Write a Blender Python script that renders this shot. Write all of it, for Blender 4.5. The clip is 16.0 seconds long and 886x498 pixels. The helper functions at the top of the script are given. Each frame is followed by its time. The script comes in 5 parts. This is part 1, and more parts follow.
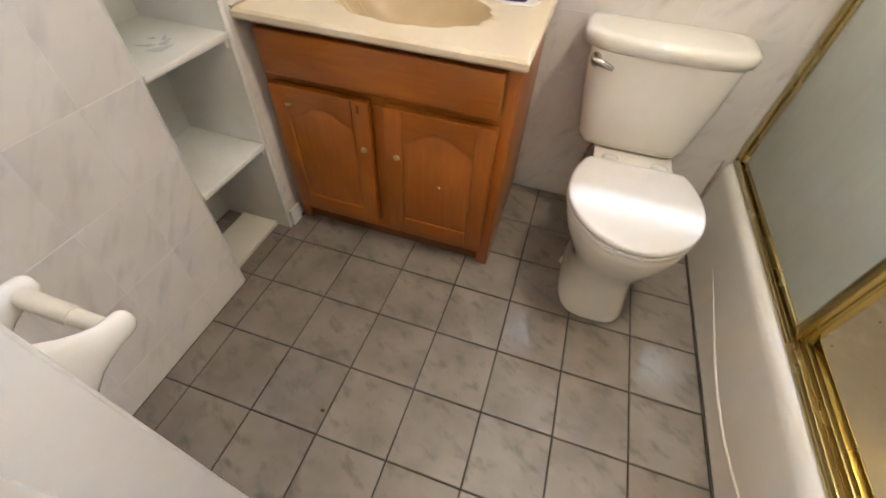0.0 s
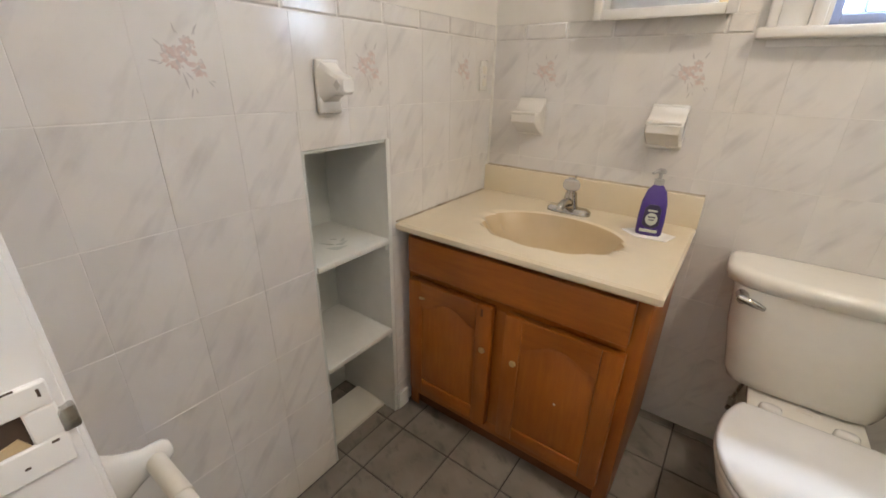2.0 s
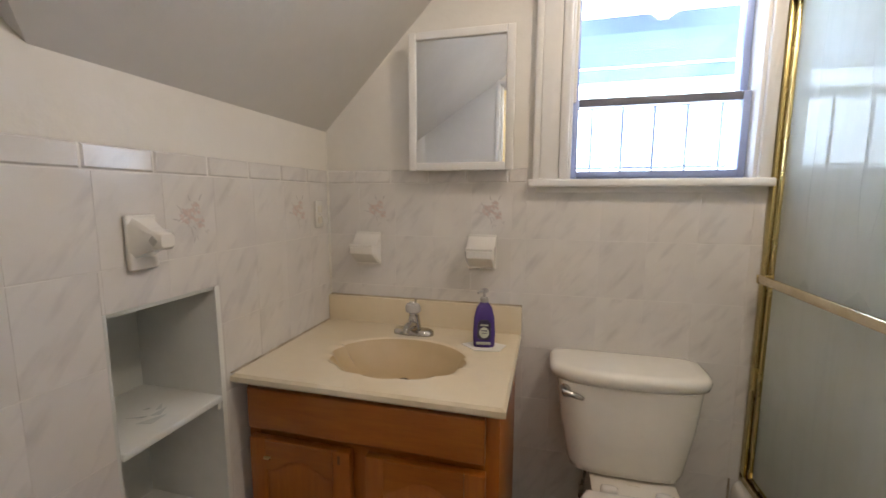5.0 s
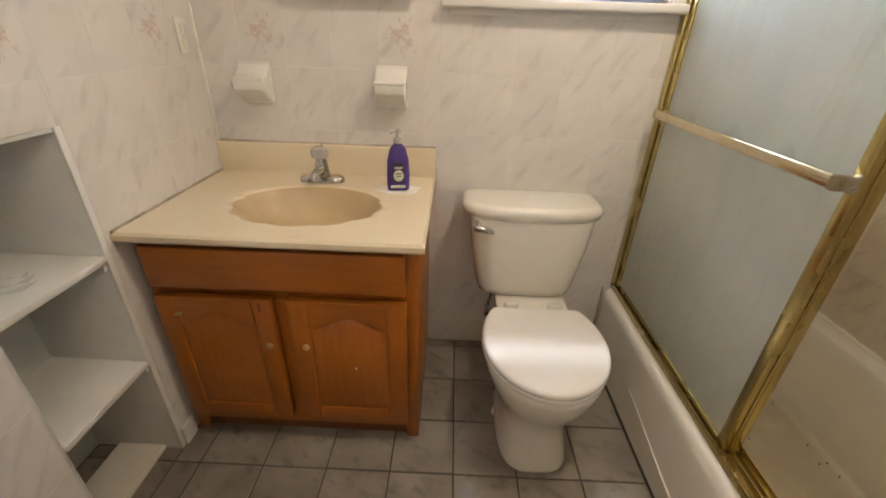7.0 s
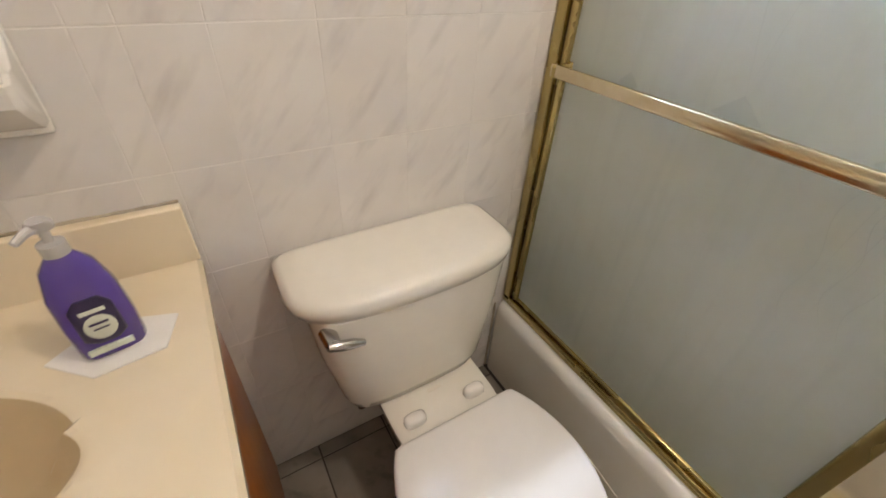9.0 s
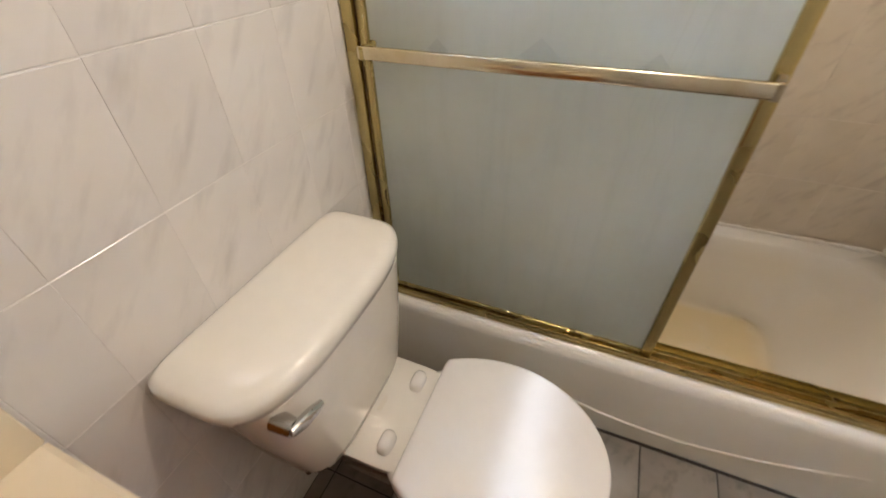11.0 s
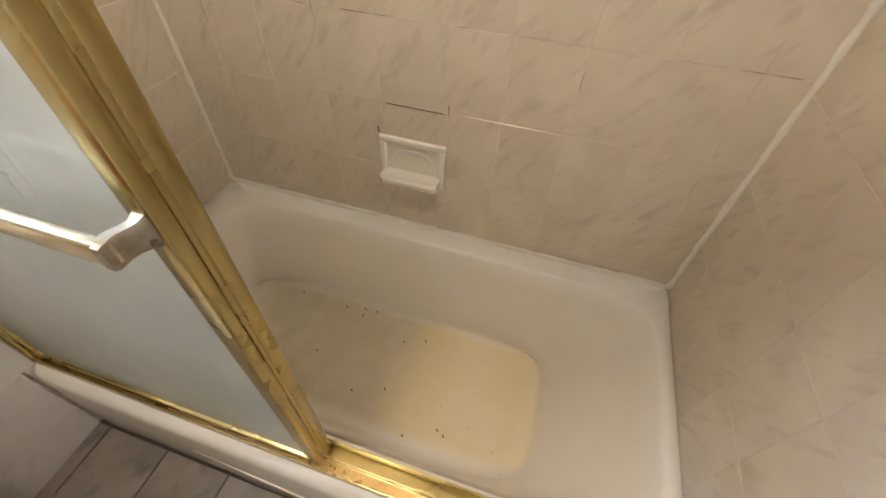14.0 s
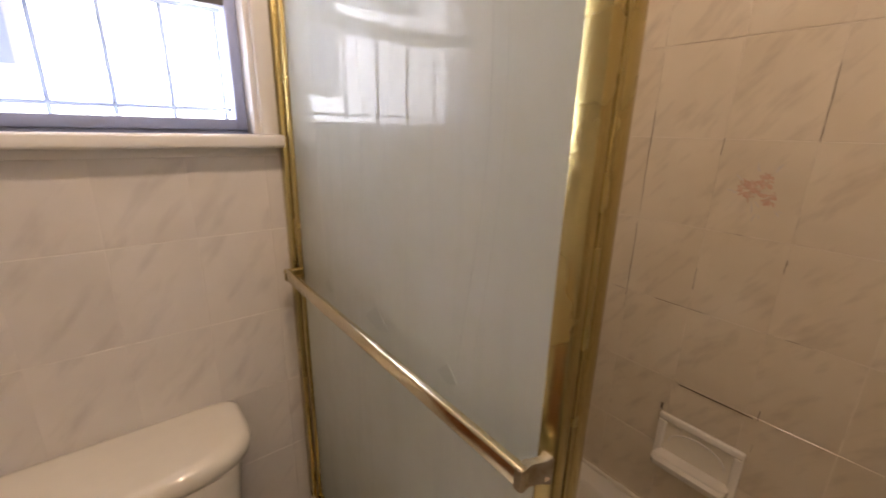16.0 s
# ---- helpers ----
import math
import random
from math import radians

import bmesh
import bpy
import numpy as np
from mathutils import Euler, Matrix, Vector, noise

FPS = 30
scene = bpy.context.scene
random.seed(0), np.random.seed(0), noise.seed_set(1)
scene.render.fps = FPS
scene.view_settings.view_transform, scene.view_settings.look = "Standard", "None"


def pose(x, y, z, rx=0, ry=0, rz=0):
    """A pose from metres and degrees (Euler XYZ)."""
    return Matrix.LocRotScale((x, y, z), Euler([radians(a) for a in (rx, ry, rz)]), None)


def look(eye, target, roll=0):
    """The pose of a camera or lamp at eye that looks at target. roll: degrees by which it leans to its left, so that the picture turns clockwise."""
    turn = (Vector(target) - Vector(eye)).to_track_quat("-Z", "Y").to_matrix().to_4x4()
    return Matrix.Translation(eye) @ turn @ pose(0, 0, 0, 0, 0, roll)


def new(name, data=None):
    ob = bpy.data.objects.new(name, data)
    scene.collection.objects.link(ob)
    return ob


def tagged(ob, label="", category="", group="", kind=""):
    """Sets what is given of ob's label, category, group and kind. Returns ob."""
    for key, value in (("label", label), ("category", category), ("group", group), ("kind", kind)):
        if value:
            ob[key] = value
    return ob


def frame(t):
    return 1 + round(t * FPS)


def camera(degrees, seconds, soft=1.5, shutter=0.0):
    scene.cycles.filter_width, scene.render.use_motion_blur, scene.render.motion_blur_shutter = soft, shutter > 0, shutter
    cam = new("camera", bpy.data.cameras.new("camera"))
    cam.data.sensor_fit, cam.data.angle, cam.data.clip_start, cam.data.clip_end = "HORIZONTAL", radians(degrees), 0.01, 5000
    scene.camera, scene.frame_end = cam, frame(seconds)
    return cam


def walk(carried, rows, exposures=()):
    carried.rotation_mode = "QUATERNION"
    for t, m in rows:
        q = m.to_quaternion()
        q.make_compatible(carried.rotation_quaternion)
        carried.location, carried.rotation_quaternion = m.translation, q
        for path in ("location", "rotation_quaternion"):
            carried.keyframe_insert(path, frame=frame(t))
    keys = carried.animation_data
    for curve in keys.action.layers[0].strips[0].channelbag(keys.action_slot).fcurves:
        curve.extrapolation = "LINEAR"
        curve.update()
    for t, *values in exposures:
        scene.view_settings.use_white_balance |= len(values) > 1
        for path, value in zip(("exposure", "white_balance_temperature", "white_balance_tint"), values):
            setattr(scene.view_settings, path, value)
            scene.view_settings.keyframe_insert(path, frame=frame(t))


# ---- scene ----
cam = camera(95.1, 16.0, soft=1.6, shutter=0.2)
PATH = [
    (0, (0.877, -1.519, 1.16), (0.525, -0.223, -0.322), 4.0),
    (0.5, (0.866, -1.492, 1.156), (0.189, -0.153, -0.167), 3.6),
    (1, (0.862, -1.473, 1.181), (-0.025, -0.106, 0.022), 2.7),
    (1.5, (0.853, -1.485, 1.196), (-0.16, -0.063, 0.221), 1.8),
    (2, (0.85, -1.491, 1.213), (-0.223, 0.003, 0.427), 1.2),
    (2.5, (0.852, -1.494, 1.229), (-0.233, 0.074, 0.626), 0.8),
    (3, (0.855, -1.503, 1.243), (-0.206, 0.134, 0.801), 0.4),
    (3.5, (0.863, -1.509, 1.262), (-0.134, 0.194, 0.938), 0.3),
    (4, (0.86, -1.515, 1.278), (0.001, 0.274, 1.031), 0.3),
    (4.2, (0.867, -1.516, 1.282), (0.071, 0.306, 1.061), 0.3),
    (6.3, (0.877, -1.472, 1.284), (0.779, 0.445, 0.722), 1.1),
    (6.5, (0.875, -1.472, 1.272), (0.798, 0.416, 0.618), 1.3),
    (7, (0.851, -1.468, 1.237), (0.827, 0.304, 0.308), 2.0),
    (7.5, (0.813, -1.412, 1.209), (0.838, 0.2, 0.026), 2.6),
    (8, (0.803, -1.205, 1.19), (0.985, 0.447, 0.077), 5.2),
    (8.2, (0.823, -1.081, 1.205), (1.046, 0.551, 0.071), 3.7),
    (8.3, (0.826, -1.01, 1.209), (1.128, 0.614, 0.083), 4.0),
    (8.5, (0.842, -0.893, 1.223), (1.277, 0.695, 0.088), 4.1),
    (8.7, (0.858, -0.801, 1.23), (1.491, 0.696, 0.064), 3.8),
    (10.8, (0.855, -0.533, 1.239), (2.203, 0.24, -0.021), -1.4),
    (11, (0.768, -0.547, 1.243), (2.186, 0.065, -0.027), -1.4),
    (11.2, (0.73, -0.645, 1.247), (2.16, -0.095, -0.039), -2.4),
    (11.5, (0.678, -0.777, 1.254), (2.183, -0.424, -0.015), -2.0),
    (12, (0.683, -0.897, 1.248), (2.252, -0.768, 0.015), -1.1),
    (12.5, (0.792, -0.931, 1.261), (2.41, -0.808, 0.093), -1.7),
    (13, (0.99, -0.935, 1.29), (2.629, -0.858, 0.147), -1.1),
    (13.5, (1.188, -1.007, 1.281), (2.707, -0.891, -0.015), 0.4),
    (14, (1.398, -1.067, 1.273), (2.695, -0.703, -0.205), 2.8),
    (14.5, (1.455, -1.069, 1.292), (2.788, -0.396, -0.039), 1.7),
    (15, (1.431, -1.063, 1.321), (2.89, -0.094, 0.354), 0.9),
    (15.4, (1.358, -1.021, 1.354), (2.838, 0.1, 0.611), 1.5),
    (15.5, (1.348, -1.009, 1.371), (2.795, 0.164, 0.643), 1.9),
    (16, (1.252, -0.97, 1.364), (2.444, 0.533, 0.798), 1.3),
]
EXPOSURES = [(0, 0.75, 6400, 10), (0.5, 0.6, 6350, 10), (1, 0.53, 6400, 10), (2, 0.22, 6300, 10), (3, -0.10, 6200, 10), (4, -0.36, 6200, 12), (6.5, -0.06, 7000, 12), (7.5, 0.45, 7000, 12), (8, 0.48, 7000, 12), (8.5, 0.22, 6500, 12),
             (11, 0.33, 6450, 13), (11.5, 0.43, 6100, 12), (12, 0.58, 5800, 11), (13, 0.57, 6000, 10), (13.5, 0.63, 6500, 10), (14.5, 0.60, 6300, 15), (15, 0.32, 6000, 16), (15.5, -0.20, 6500, 24), (16, -0.46, 8000, 25)]
walk(cam, [(t, look(eye, target, roll)) for t, eye, target, roll in PATH], exposures=EXPOSURES)


# ---- world and lamps ----
world = bpy.data.worlds.new("sky")
scene.world = world
world.use_nodes = True
wn = world.node_tree
sky = wn.nodes.new("ShaderNodeTexSky")
sky.sky_type, sky.sun_disc = "NISHITA", False
sky.sun_elevation, sky.sun_rotation = radians(65), radians(0)
wn.nodes["Background"].inputs["Strength"].default_value = 0.12
wn.links.new(sky.outputs["Color"], wn.nodes["Background"].inputs["Color"])
scene.view_settings.exposure = 0.0
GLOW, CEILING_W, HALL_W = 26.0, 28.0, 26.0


def lamp(name, kind, place, watts, colour, size=0.1, aim=None):
    data = bpy.data.lights.new(name, kind)
    data.energy, data.color = watts, colour
    if kind == "AREA":
        data.size = size
    elif kind == "POINT":
        data.shadow_soft_size = size
    ob = new(name, data)
    ob.matrix_world = look(place, aim) if aim else pose(*place)
    return ob


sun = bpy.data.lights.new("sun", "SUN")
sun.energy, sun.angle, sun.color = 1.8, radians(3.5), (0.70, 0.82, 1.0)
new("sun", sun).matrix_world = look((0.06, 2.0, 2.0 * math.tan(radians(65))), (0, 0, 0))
lamp("ceiling_bulb", "POINT", (1.43, -0.77, 2.28), CEILING_W, (1.0, 0.85, 0.68), 0.07)
lamp("hall_bulb", "POINT", (0.75, -2.25, 2.05), HALL_W, (1.0, 0.95, 0.88), 0.10)


# ---- materials ----
def nodes_of(name):
    m = bpy.data.materials.new(name)
    m.use_nodes = True
    return m, m.node_tree.nodes, m.node_tree.links, m.node_tree.nodes["Principled BSDF"]


def noise_fac(n, l, vec, scale, detail=4.0, rough=0.55, lo=0.35, hi=0.65):
    t = n.new("ShaderNodeTexNoise")
    t.inputs["Scale"].default_value, t.inputs["Detail"].default_value, t.inputs["Roughness"].default_value = scale, detail, rough
    if vec is not None:
        l.new(vec, t.inputs["Vector"])
    r = n.new("ShaderNodeMapRange")
    r.inputs["From Min"].default_value, r.inputs["From Max"].default_value = lo, hi
    l.new(t.outputs["Fac"], r.inputs["Value"])
    return r.outputs["Result"]


def mix(n, l, fac, a, b, blend="MIX"):
    m = n.new("ShaderNodeMix")
    m.data_type, m.blend_type = "RGBA", blend
    for sock, v in ((m.inputs[0], fac), (m.inputs[6], a), (m.inputs[7], b)):
        if isinstance(v, (int, float)):
            sock.default_value = v
        elif isinstance(v, tuple):
            sock.default_value = (*v, 1)
        else:
            l.new(v, sock)
    return m.outputs[2]


def bump(n, l, bsdf, height, strength, dist=0.002):
    b = n.new("ShaderNodeBump")
    b.inputs["Strength"].default_value, b.inputs["Distance"].default_value = strength, dist
    l.new(height, b.inputs["Height"])
    l.new(b.outputs["Normal"], bsdf.inputs["Normal"])


def surface(name, c1, c2, scale=6.0, rough=0.4, metal=0.0, bump_s=0.0, bump_scale=60.0, coat=0.0, rough_var=0.08, stretch=None):
    """A plain coating with variation at two scales."""
    m, n, l, b = nodes_of(name)
    tc = n.new("ShaderNodeTexCoord")
    vec = tc.outputs["Object"]
    if stretch:
        mp = n.new("ShaderNodeMapping")
        mp.inputs["Scale"].default_value = stretch
        l.new(vec, mp.inputs["Vector"])
        vec = mp.outputs["Vector"]
    big = noise_fac(n, l, vec, scale)
    fine = noise_fac(n, l, vec, scale * 9, 3)
    col = mix(n, l, big, c1, c2)
    dark = tuple(0.9 * v for v in c1)
    fm = n.new("ShaderNodeMath")
    fm.operation = "MULTIPLY"
    fm.inputs[1].default_value = 0.25
    l.new(fine, fm.inputs[0])
    l.new(mix(n, l, fm.outputs[0], col, dark), b.inputs["Base Color"])
    rr = n.new("ShaderNodeMapRange")
    rr.inputs["To Min"].default_value, rr.inputs["To Max"].default_value = max(rough - rough_var, 0.02), rough + rough_var
    l.new(big, rr.inputs["Value"])
    l.new(rr.outputs["Result"], b.inputs["Roughness"])
    b.inputs["Metallic"].default_value = metal
    b.inputs["Coat Weight"].default_value = coat
    b.inputs["Coat Roughness"].default_value = 0.08
    if bump_s:
        bump(n, l, b, noise_fac(n, l, vec, bump_scale, 3), bump_s)
    return m


def tile_material(name, base, base2, streak, normal_axis, streak_amt=0.8, vein_scale=11.0):
    """Glazed tile printed with soft diagonal veins, shifted from tile to tile."""
    m, n, l, b = nodes_of(name)
    tc, info = n.new("ShaderNodeTexCoord"), n.new("ShaderNodeObjectInfo")
    mul = n.new("ShaderNodeVectorMath")
    mul.operation = "SCALE"
    mul.inputs[0].default_value = (7.3, 3.1, 5.7)
    l.new(info.outputs["Random"], mul.inputs["Scale"])
    add = n.new("ShaderNodeVectorMath")
    l.new(tc.outputs["Object"], add.inputs[0])
    l.new(mul.outputs["Vector"], add.inputs[1])
    rot = n.new("ShaderNodeMapping")
    if normal_axis == "Y":
        rot.inputs["Rotation"].default_value = (0, radians(52), 0)
    else:
        rot.inputs["Rotation"].default_value = (0, 0, radians(30))
    l.new(add.outputs["Vector"], rot.inputs["Vector"])
    sc = n.new("ShaderNodeMapping")
    sc.inputs["Scale"].default_value = (1.0, 1.0, 3.6) if normal_axis == "Y" else (1.0, 1.7, 1.0)
    l.new(rot.outputs["Vector"], sc.inputs["Vector"])
    v = sc.outputs["Vector"]
    veins = noise_fac(n, l, v, vein_scale, 4, 0.5, 0.54, 0.80)
    cloud = noise_fac(n, l, add.outputs["Vector"], 7.0, 3, 0.5, 0.35, 0.7)
    col = mix(n, l, cloud, base, base2)
    am = n.new("ShaderNodeMath")
    am.operation = "MULTIPLY"
    am.inputs[1].default_value = streak_amt
    l.new(veins, am.inputs[0])
    col = mix(n, l, am.outputs[0], col, streak)
    l.new(col, b.inputs["Base Color"])
    rr = n.new("ShaderNodeMapRange")
    rr.inputs["To Min"].default_value, rr.inputs["To Max"].default_value = (0.10, 0.22) if normal_axis == "Y" else (0.3, 0.48)
    l.new(cloud, rr.inputs["Value"])
    l.new(rr.outputs["Result"], b.inputs["Roughness"])
    bump(n, l, b, noise_fac(n, l, add.outputs["Vector"], 30.0, 2), 0.12 if normal_axis == "Y" else 0.25, 0.001)
    return m


def wood_material(name, c1, c2, c3, axis):
    """Stained maple: long grain along one axis, with darker figure."""
    m, n, l, b = nodes_of(name)
    tc, mp = n.new("ShaderNodeTexCoord"), n.new("ShaderNodeMapping")
    mp.inputs["Scale"].default_value = {"X": (1, 9, 9), "Z": (9, 9, 1)}[axis]
    l.new(tc.outputs["Object"], mp.inputs["Vector"])
    grain = noise_fac(n, l, mp.outputs["Vector"], 7.0, 6, 0.6, 0.3, 0.7)
    fig = noise_fac(n, l, tc.outputs["Object"], 4.0, 3, 0.5, 0.35, 0.7)
    col = mix(n, l, grain, c1, c2)
    fm = n.new("ShaderNodeMath")
    fm.operation = "MULTIPLY"
    fm.inputs[1].default_value = 0.5
    l.new(fig, fm.inputs[0])
    l.new(mix(n, l, fm.outputs[0], col, c3), b.inputs["Base Color"])
    b.inputs["Roughness"].default_value = 0.38
    b.inputs["Coat Weight"].default_value = 0.25
    b.inputs["Coat Roughness"].default_value = 0.25
    bump(n, l, b, grain, 0.06, 0.001)
    return m


WALL_TILE = tile_material("glazed_wall_tile", (0.76, 0.735, 0.71), (0.69, 0.665, 0.645), (0.43, 0.405, 0.405), "Y", 0.46, 7.5)
TUB_TILE = tile_material("old_shower_tile", (0.655, 0.59, 0.495), (0.59, 0.525, 0.43), (0.39, 0.335, 0.28), "Y", 0.55)
FLOOR_TILE = tile_material("mottled_floor_tile", (0.262, 0.230, 0.196), (0.185, 0.160, 0.134), (0.095, 0.082, 0.071), "Z", 0.85, 16.0)
GROUT = surface("pale_grout", (0.80, 0.78, 0.75), (0.72, 0.69, 0.66), 9, 0.8, bump_s=0.3)
DARK_GROUT = surface("dark_floor_grout", (0.075, 0.064, 0.054), (0.048, 0.041, 0.035), 9, 0.9, bump_s=0.3)
PAINT = surface("white_wall_paint", (0.80, 0.775, 0.73), (0.76, 0.735, 0.69), 2.5, 0.6, bump_s=0.12, bump_scale=45)
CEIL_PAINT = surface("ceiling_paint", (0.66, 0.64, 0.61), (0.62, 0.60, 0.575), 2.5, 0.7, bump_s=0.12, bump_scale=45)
GLOSS = surface("white_gloss_paint", (0.81, 0.80, 0.785), (0.80, 0.79, 0.775), 4, 0.33, bump_s=0.08, bump_scale=25, rough_var=0.02)
SHELF_WHITE = surface("white_shelf_paint", (0.80, 0.80, 0.77), (0.72, 0.72, 0.69), 5, 0.42, bump_s=0.15, bump_scale=30)
# Greyer and darker than SHELF_WHITE; recess back, top, one side and flakes.
NICHE = surface("niche_grey", (0.62, 0.64, 0.62), (0.56, 0.58, 0.56), 3, 0.6, bump_s=0.1)
HALL = surface("cream_hall_paint", (0.80, 0.66, 0.40), (0.76, 0.62, 0.37), 2, 0.65)
HALL_FLOOR = surface("hall_floor_wood", (0.30, 0.17, 0.08), (0.22, 0.12, 0.055), 3, 0.4, stretch=(1, 8, 1))
PORCELAIN = surface("porcelain", (0.80, 0.775, 0.71), (0.78, 0.75, 0.685), 3, 0.13, coat=0.5, rough_var=0.04)
SEAT = surface("white_seat_plastic", (0.80, 0.785, 0.765), (0.78, 0.765, 0.745), 3, 0.10, coat=0.6, rough_var=0.02)
CERAMIC = surface("white_ceramic", (0.82, 0.80, 0.77), (0.79, 0.77, 0.73), 5, 0.15, coat=0.5, rough_var=0.04)
ROLLER = surface("cream_plastic", (0.74, 0.70, 0.62), (0.70, 0.66, 0.58), 8, 0.4)
MARBLE = surface("cultured_marble", (0.80, 0.70, 0.53), (0.76, 0.65, 0.47), 3.5, 0.2, coat=0.4, rough_var=0.06)
BASIN = surface("basin_marble", (0.56, 0.43, 0.26), (0.51, 0.38, 0.22), 4, 0.34, coat=0.12, rough_var=0.06)
WOOD_Z = wood_material("orange_maple_upright", (0.42, 0.130, 0.010), (0.33, 0.090, 0.0065), (0.23, 0.056, 0.004), "Z")
WOOD_X = wood_material("orange_maple_level", (0.42, 0.130, 0.010), (0.33, 0.090, 0.0065), (0.23, 0.056, 0.004), "X")
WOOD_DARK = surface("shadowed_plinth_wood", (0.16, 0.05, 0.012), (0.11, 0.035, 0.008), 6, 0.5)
CHROME = surface("chrome", (0.56, 0.55, 0.54), (0.47, 0.46, 0.45), 18, 0.11, 1.0)
STEEL = surface("satin_steel", (0.55, 0.54, 0.52), (0.45, 0.44, 0.42), 14, 0.3, 1.0)
GOLD = surface("polished_brass", (0.53, 0.435, 0.195), (0.46, 0.37, 0.16), 4, 0.26, 1.0, rough_var=0.04)
WORN = surface("worn_silvered_brass", (0.50, 0.46, 0.39), (0.27, 0.21, 0.12), 26, 0.34, 1.0, rough_var=0.1)
# Paler than GOLD: the window's silvery reflection is put into the bar's colour.
BAR_METAL = surface("window_paled_brass", (0.74, 0.67, 0.51), (0.62, 0.53, 0.35), 12, 0.2, 1.0, rough_var=0.07)
DULL_GOLD = surface("tarnished_brass", (0.42, 0.29, 0.12), (0.30, 0.20, 0.08), 22, 0.35, 1.0, rough_var=0.1)
RUBBER = surface("brown_seal", (0.16, 0.11, 0.045), (0.10, 0.065, 0.028), 12, 0.6)
DARK = surface("dark_void", (0.02, 0.018, 0.015), (0.012, 0.01, 0.008), 8, 0.6)
SASH = surface("blue_grey_sash", (0.36, 0.44, 0.70), (0.31, 0.38, 0.62), 6, 0.35)
SASH_DARK = surface("dark_grey_rail", (0.15, 0.15, 0.18), (0.11, 0.11, 0.135), 8, 0.4)
BAR_PAINT = surface("grey_grille_paint", (0.24, 0.29, 0.35), (0.19, 0.23, 0.29), 8, 0.5)
AWNING = surface("blue_grey_awning", (0.17, 0.24, 0.31), (0.13, 0.19, 0.25), 4, 0.5)
PAPER = surface("white_paper", (0.84, 0.82, 0.78), (0.78, 0.76, 0.72), 14, 0.8, bump_s=0.3)
CAULK = surface("white_caulk", (0.78, 0.76, 0.71), (0.70, 0.67, 0.61), 20, 0.5)
DIRTY_CAULK = surface("dirty_caulk", (0.52, 0.45, 0.35), (0.28, 0.23, 0.17), 14, 0.6)
LABEL = surface("pale_label", (0.62, 0.66, 0.58), (0.56, 0.60, 0.54), 20, 0.4)
INK = surface("dark_violet_ink", (0.03, 0.02, 0.08), (0.02, 0.015, 0.06), 20, 0.4)
PINK = surface("pink_petal_glaze", (0.62, 0.49, 0.46), (0.71, 0.62, 0.59), 160, 0.22)
RED_PETAL = surface("red_petal_glaze", (0.53, 0.33, 0.26), (0.60, 0.45, 0.37), 160, 0.22)
ROSE_PETAL = surface("rose_petal_glaze", (0.50, 0.37, 0.30), (0.58, 0.47, 0.385), 160, 0.22)
MAUVE = surface("mauve_petal_glaze", (0.56, 0.51, 0.50), (0.68, 0.63, 0.615), 160, 0.22)
STEM = surface("grey_stem_glaze", (0.52, 0.49, 0.48), (0.60, 0.57, 0.56), 60, 0.22)
BRASS_STUD = surface("brass_screw", (0.70, 0.50, 0.26), (0.6, 0.42, 0.2), 30, 0.3, 0.8)
STOPPER = surface("green_black_rubber", (0.045, 0.055, 0.04), (0.07, 0.075, 0.05), 40, 0.5)
RUST = surface("old_black_pipe", (0.06, 0.04, 0.03), (0.10, 0.06, 0.04), 25, 0.6)


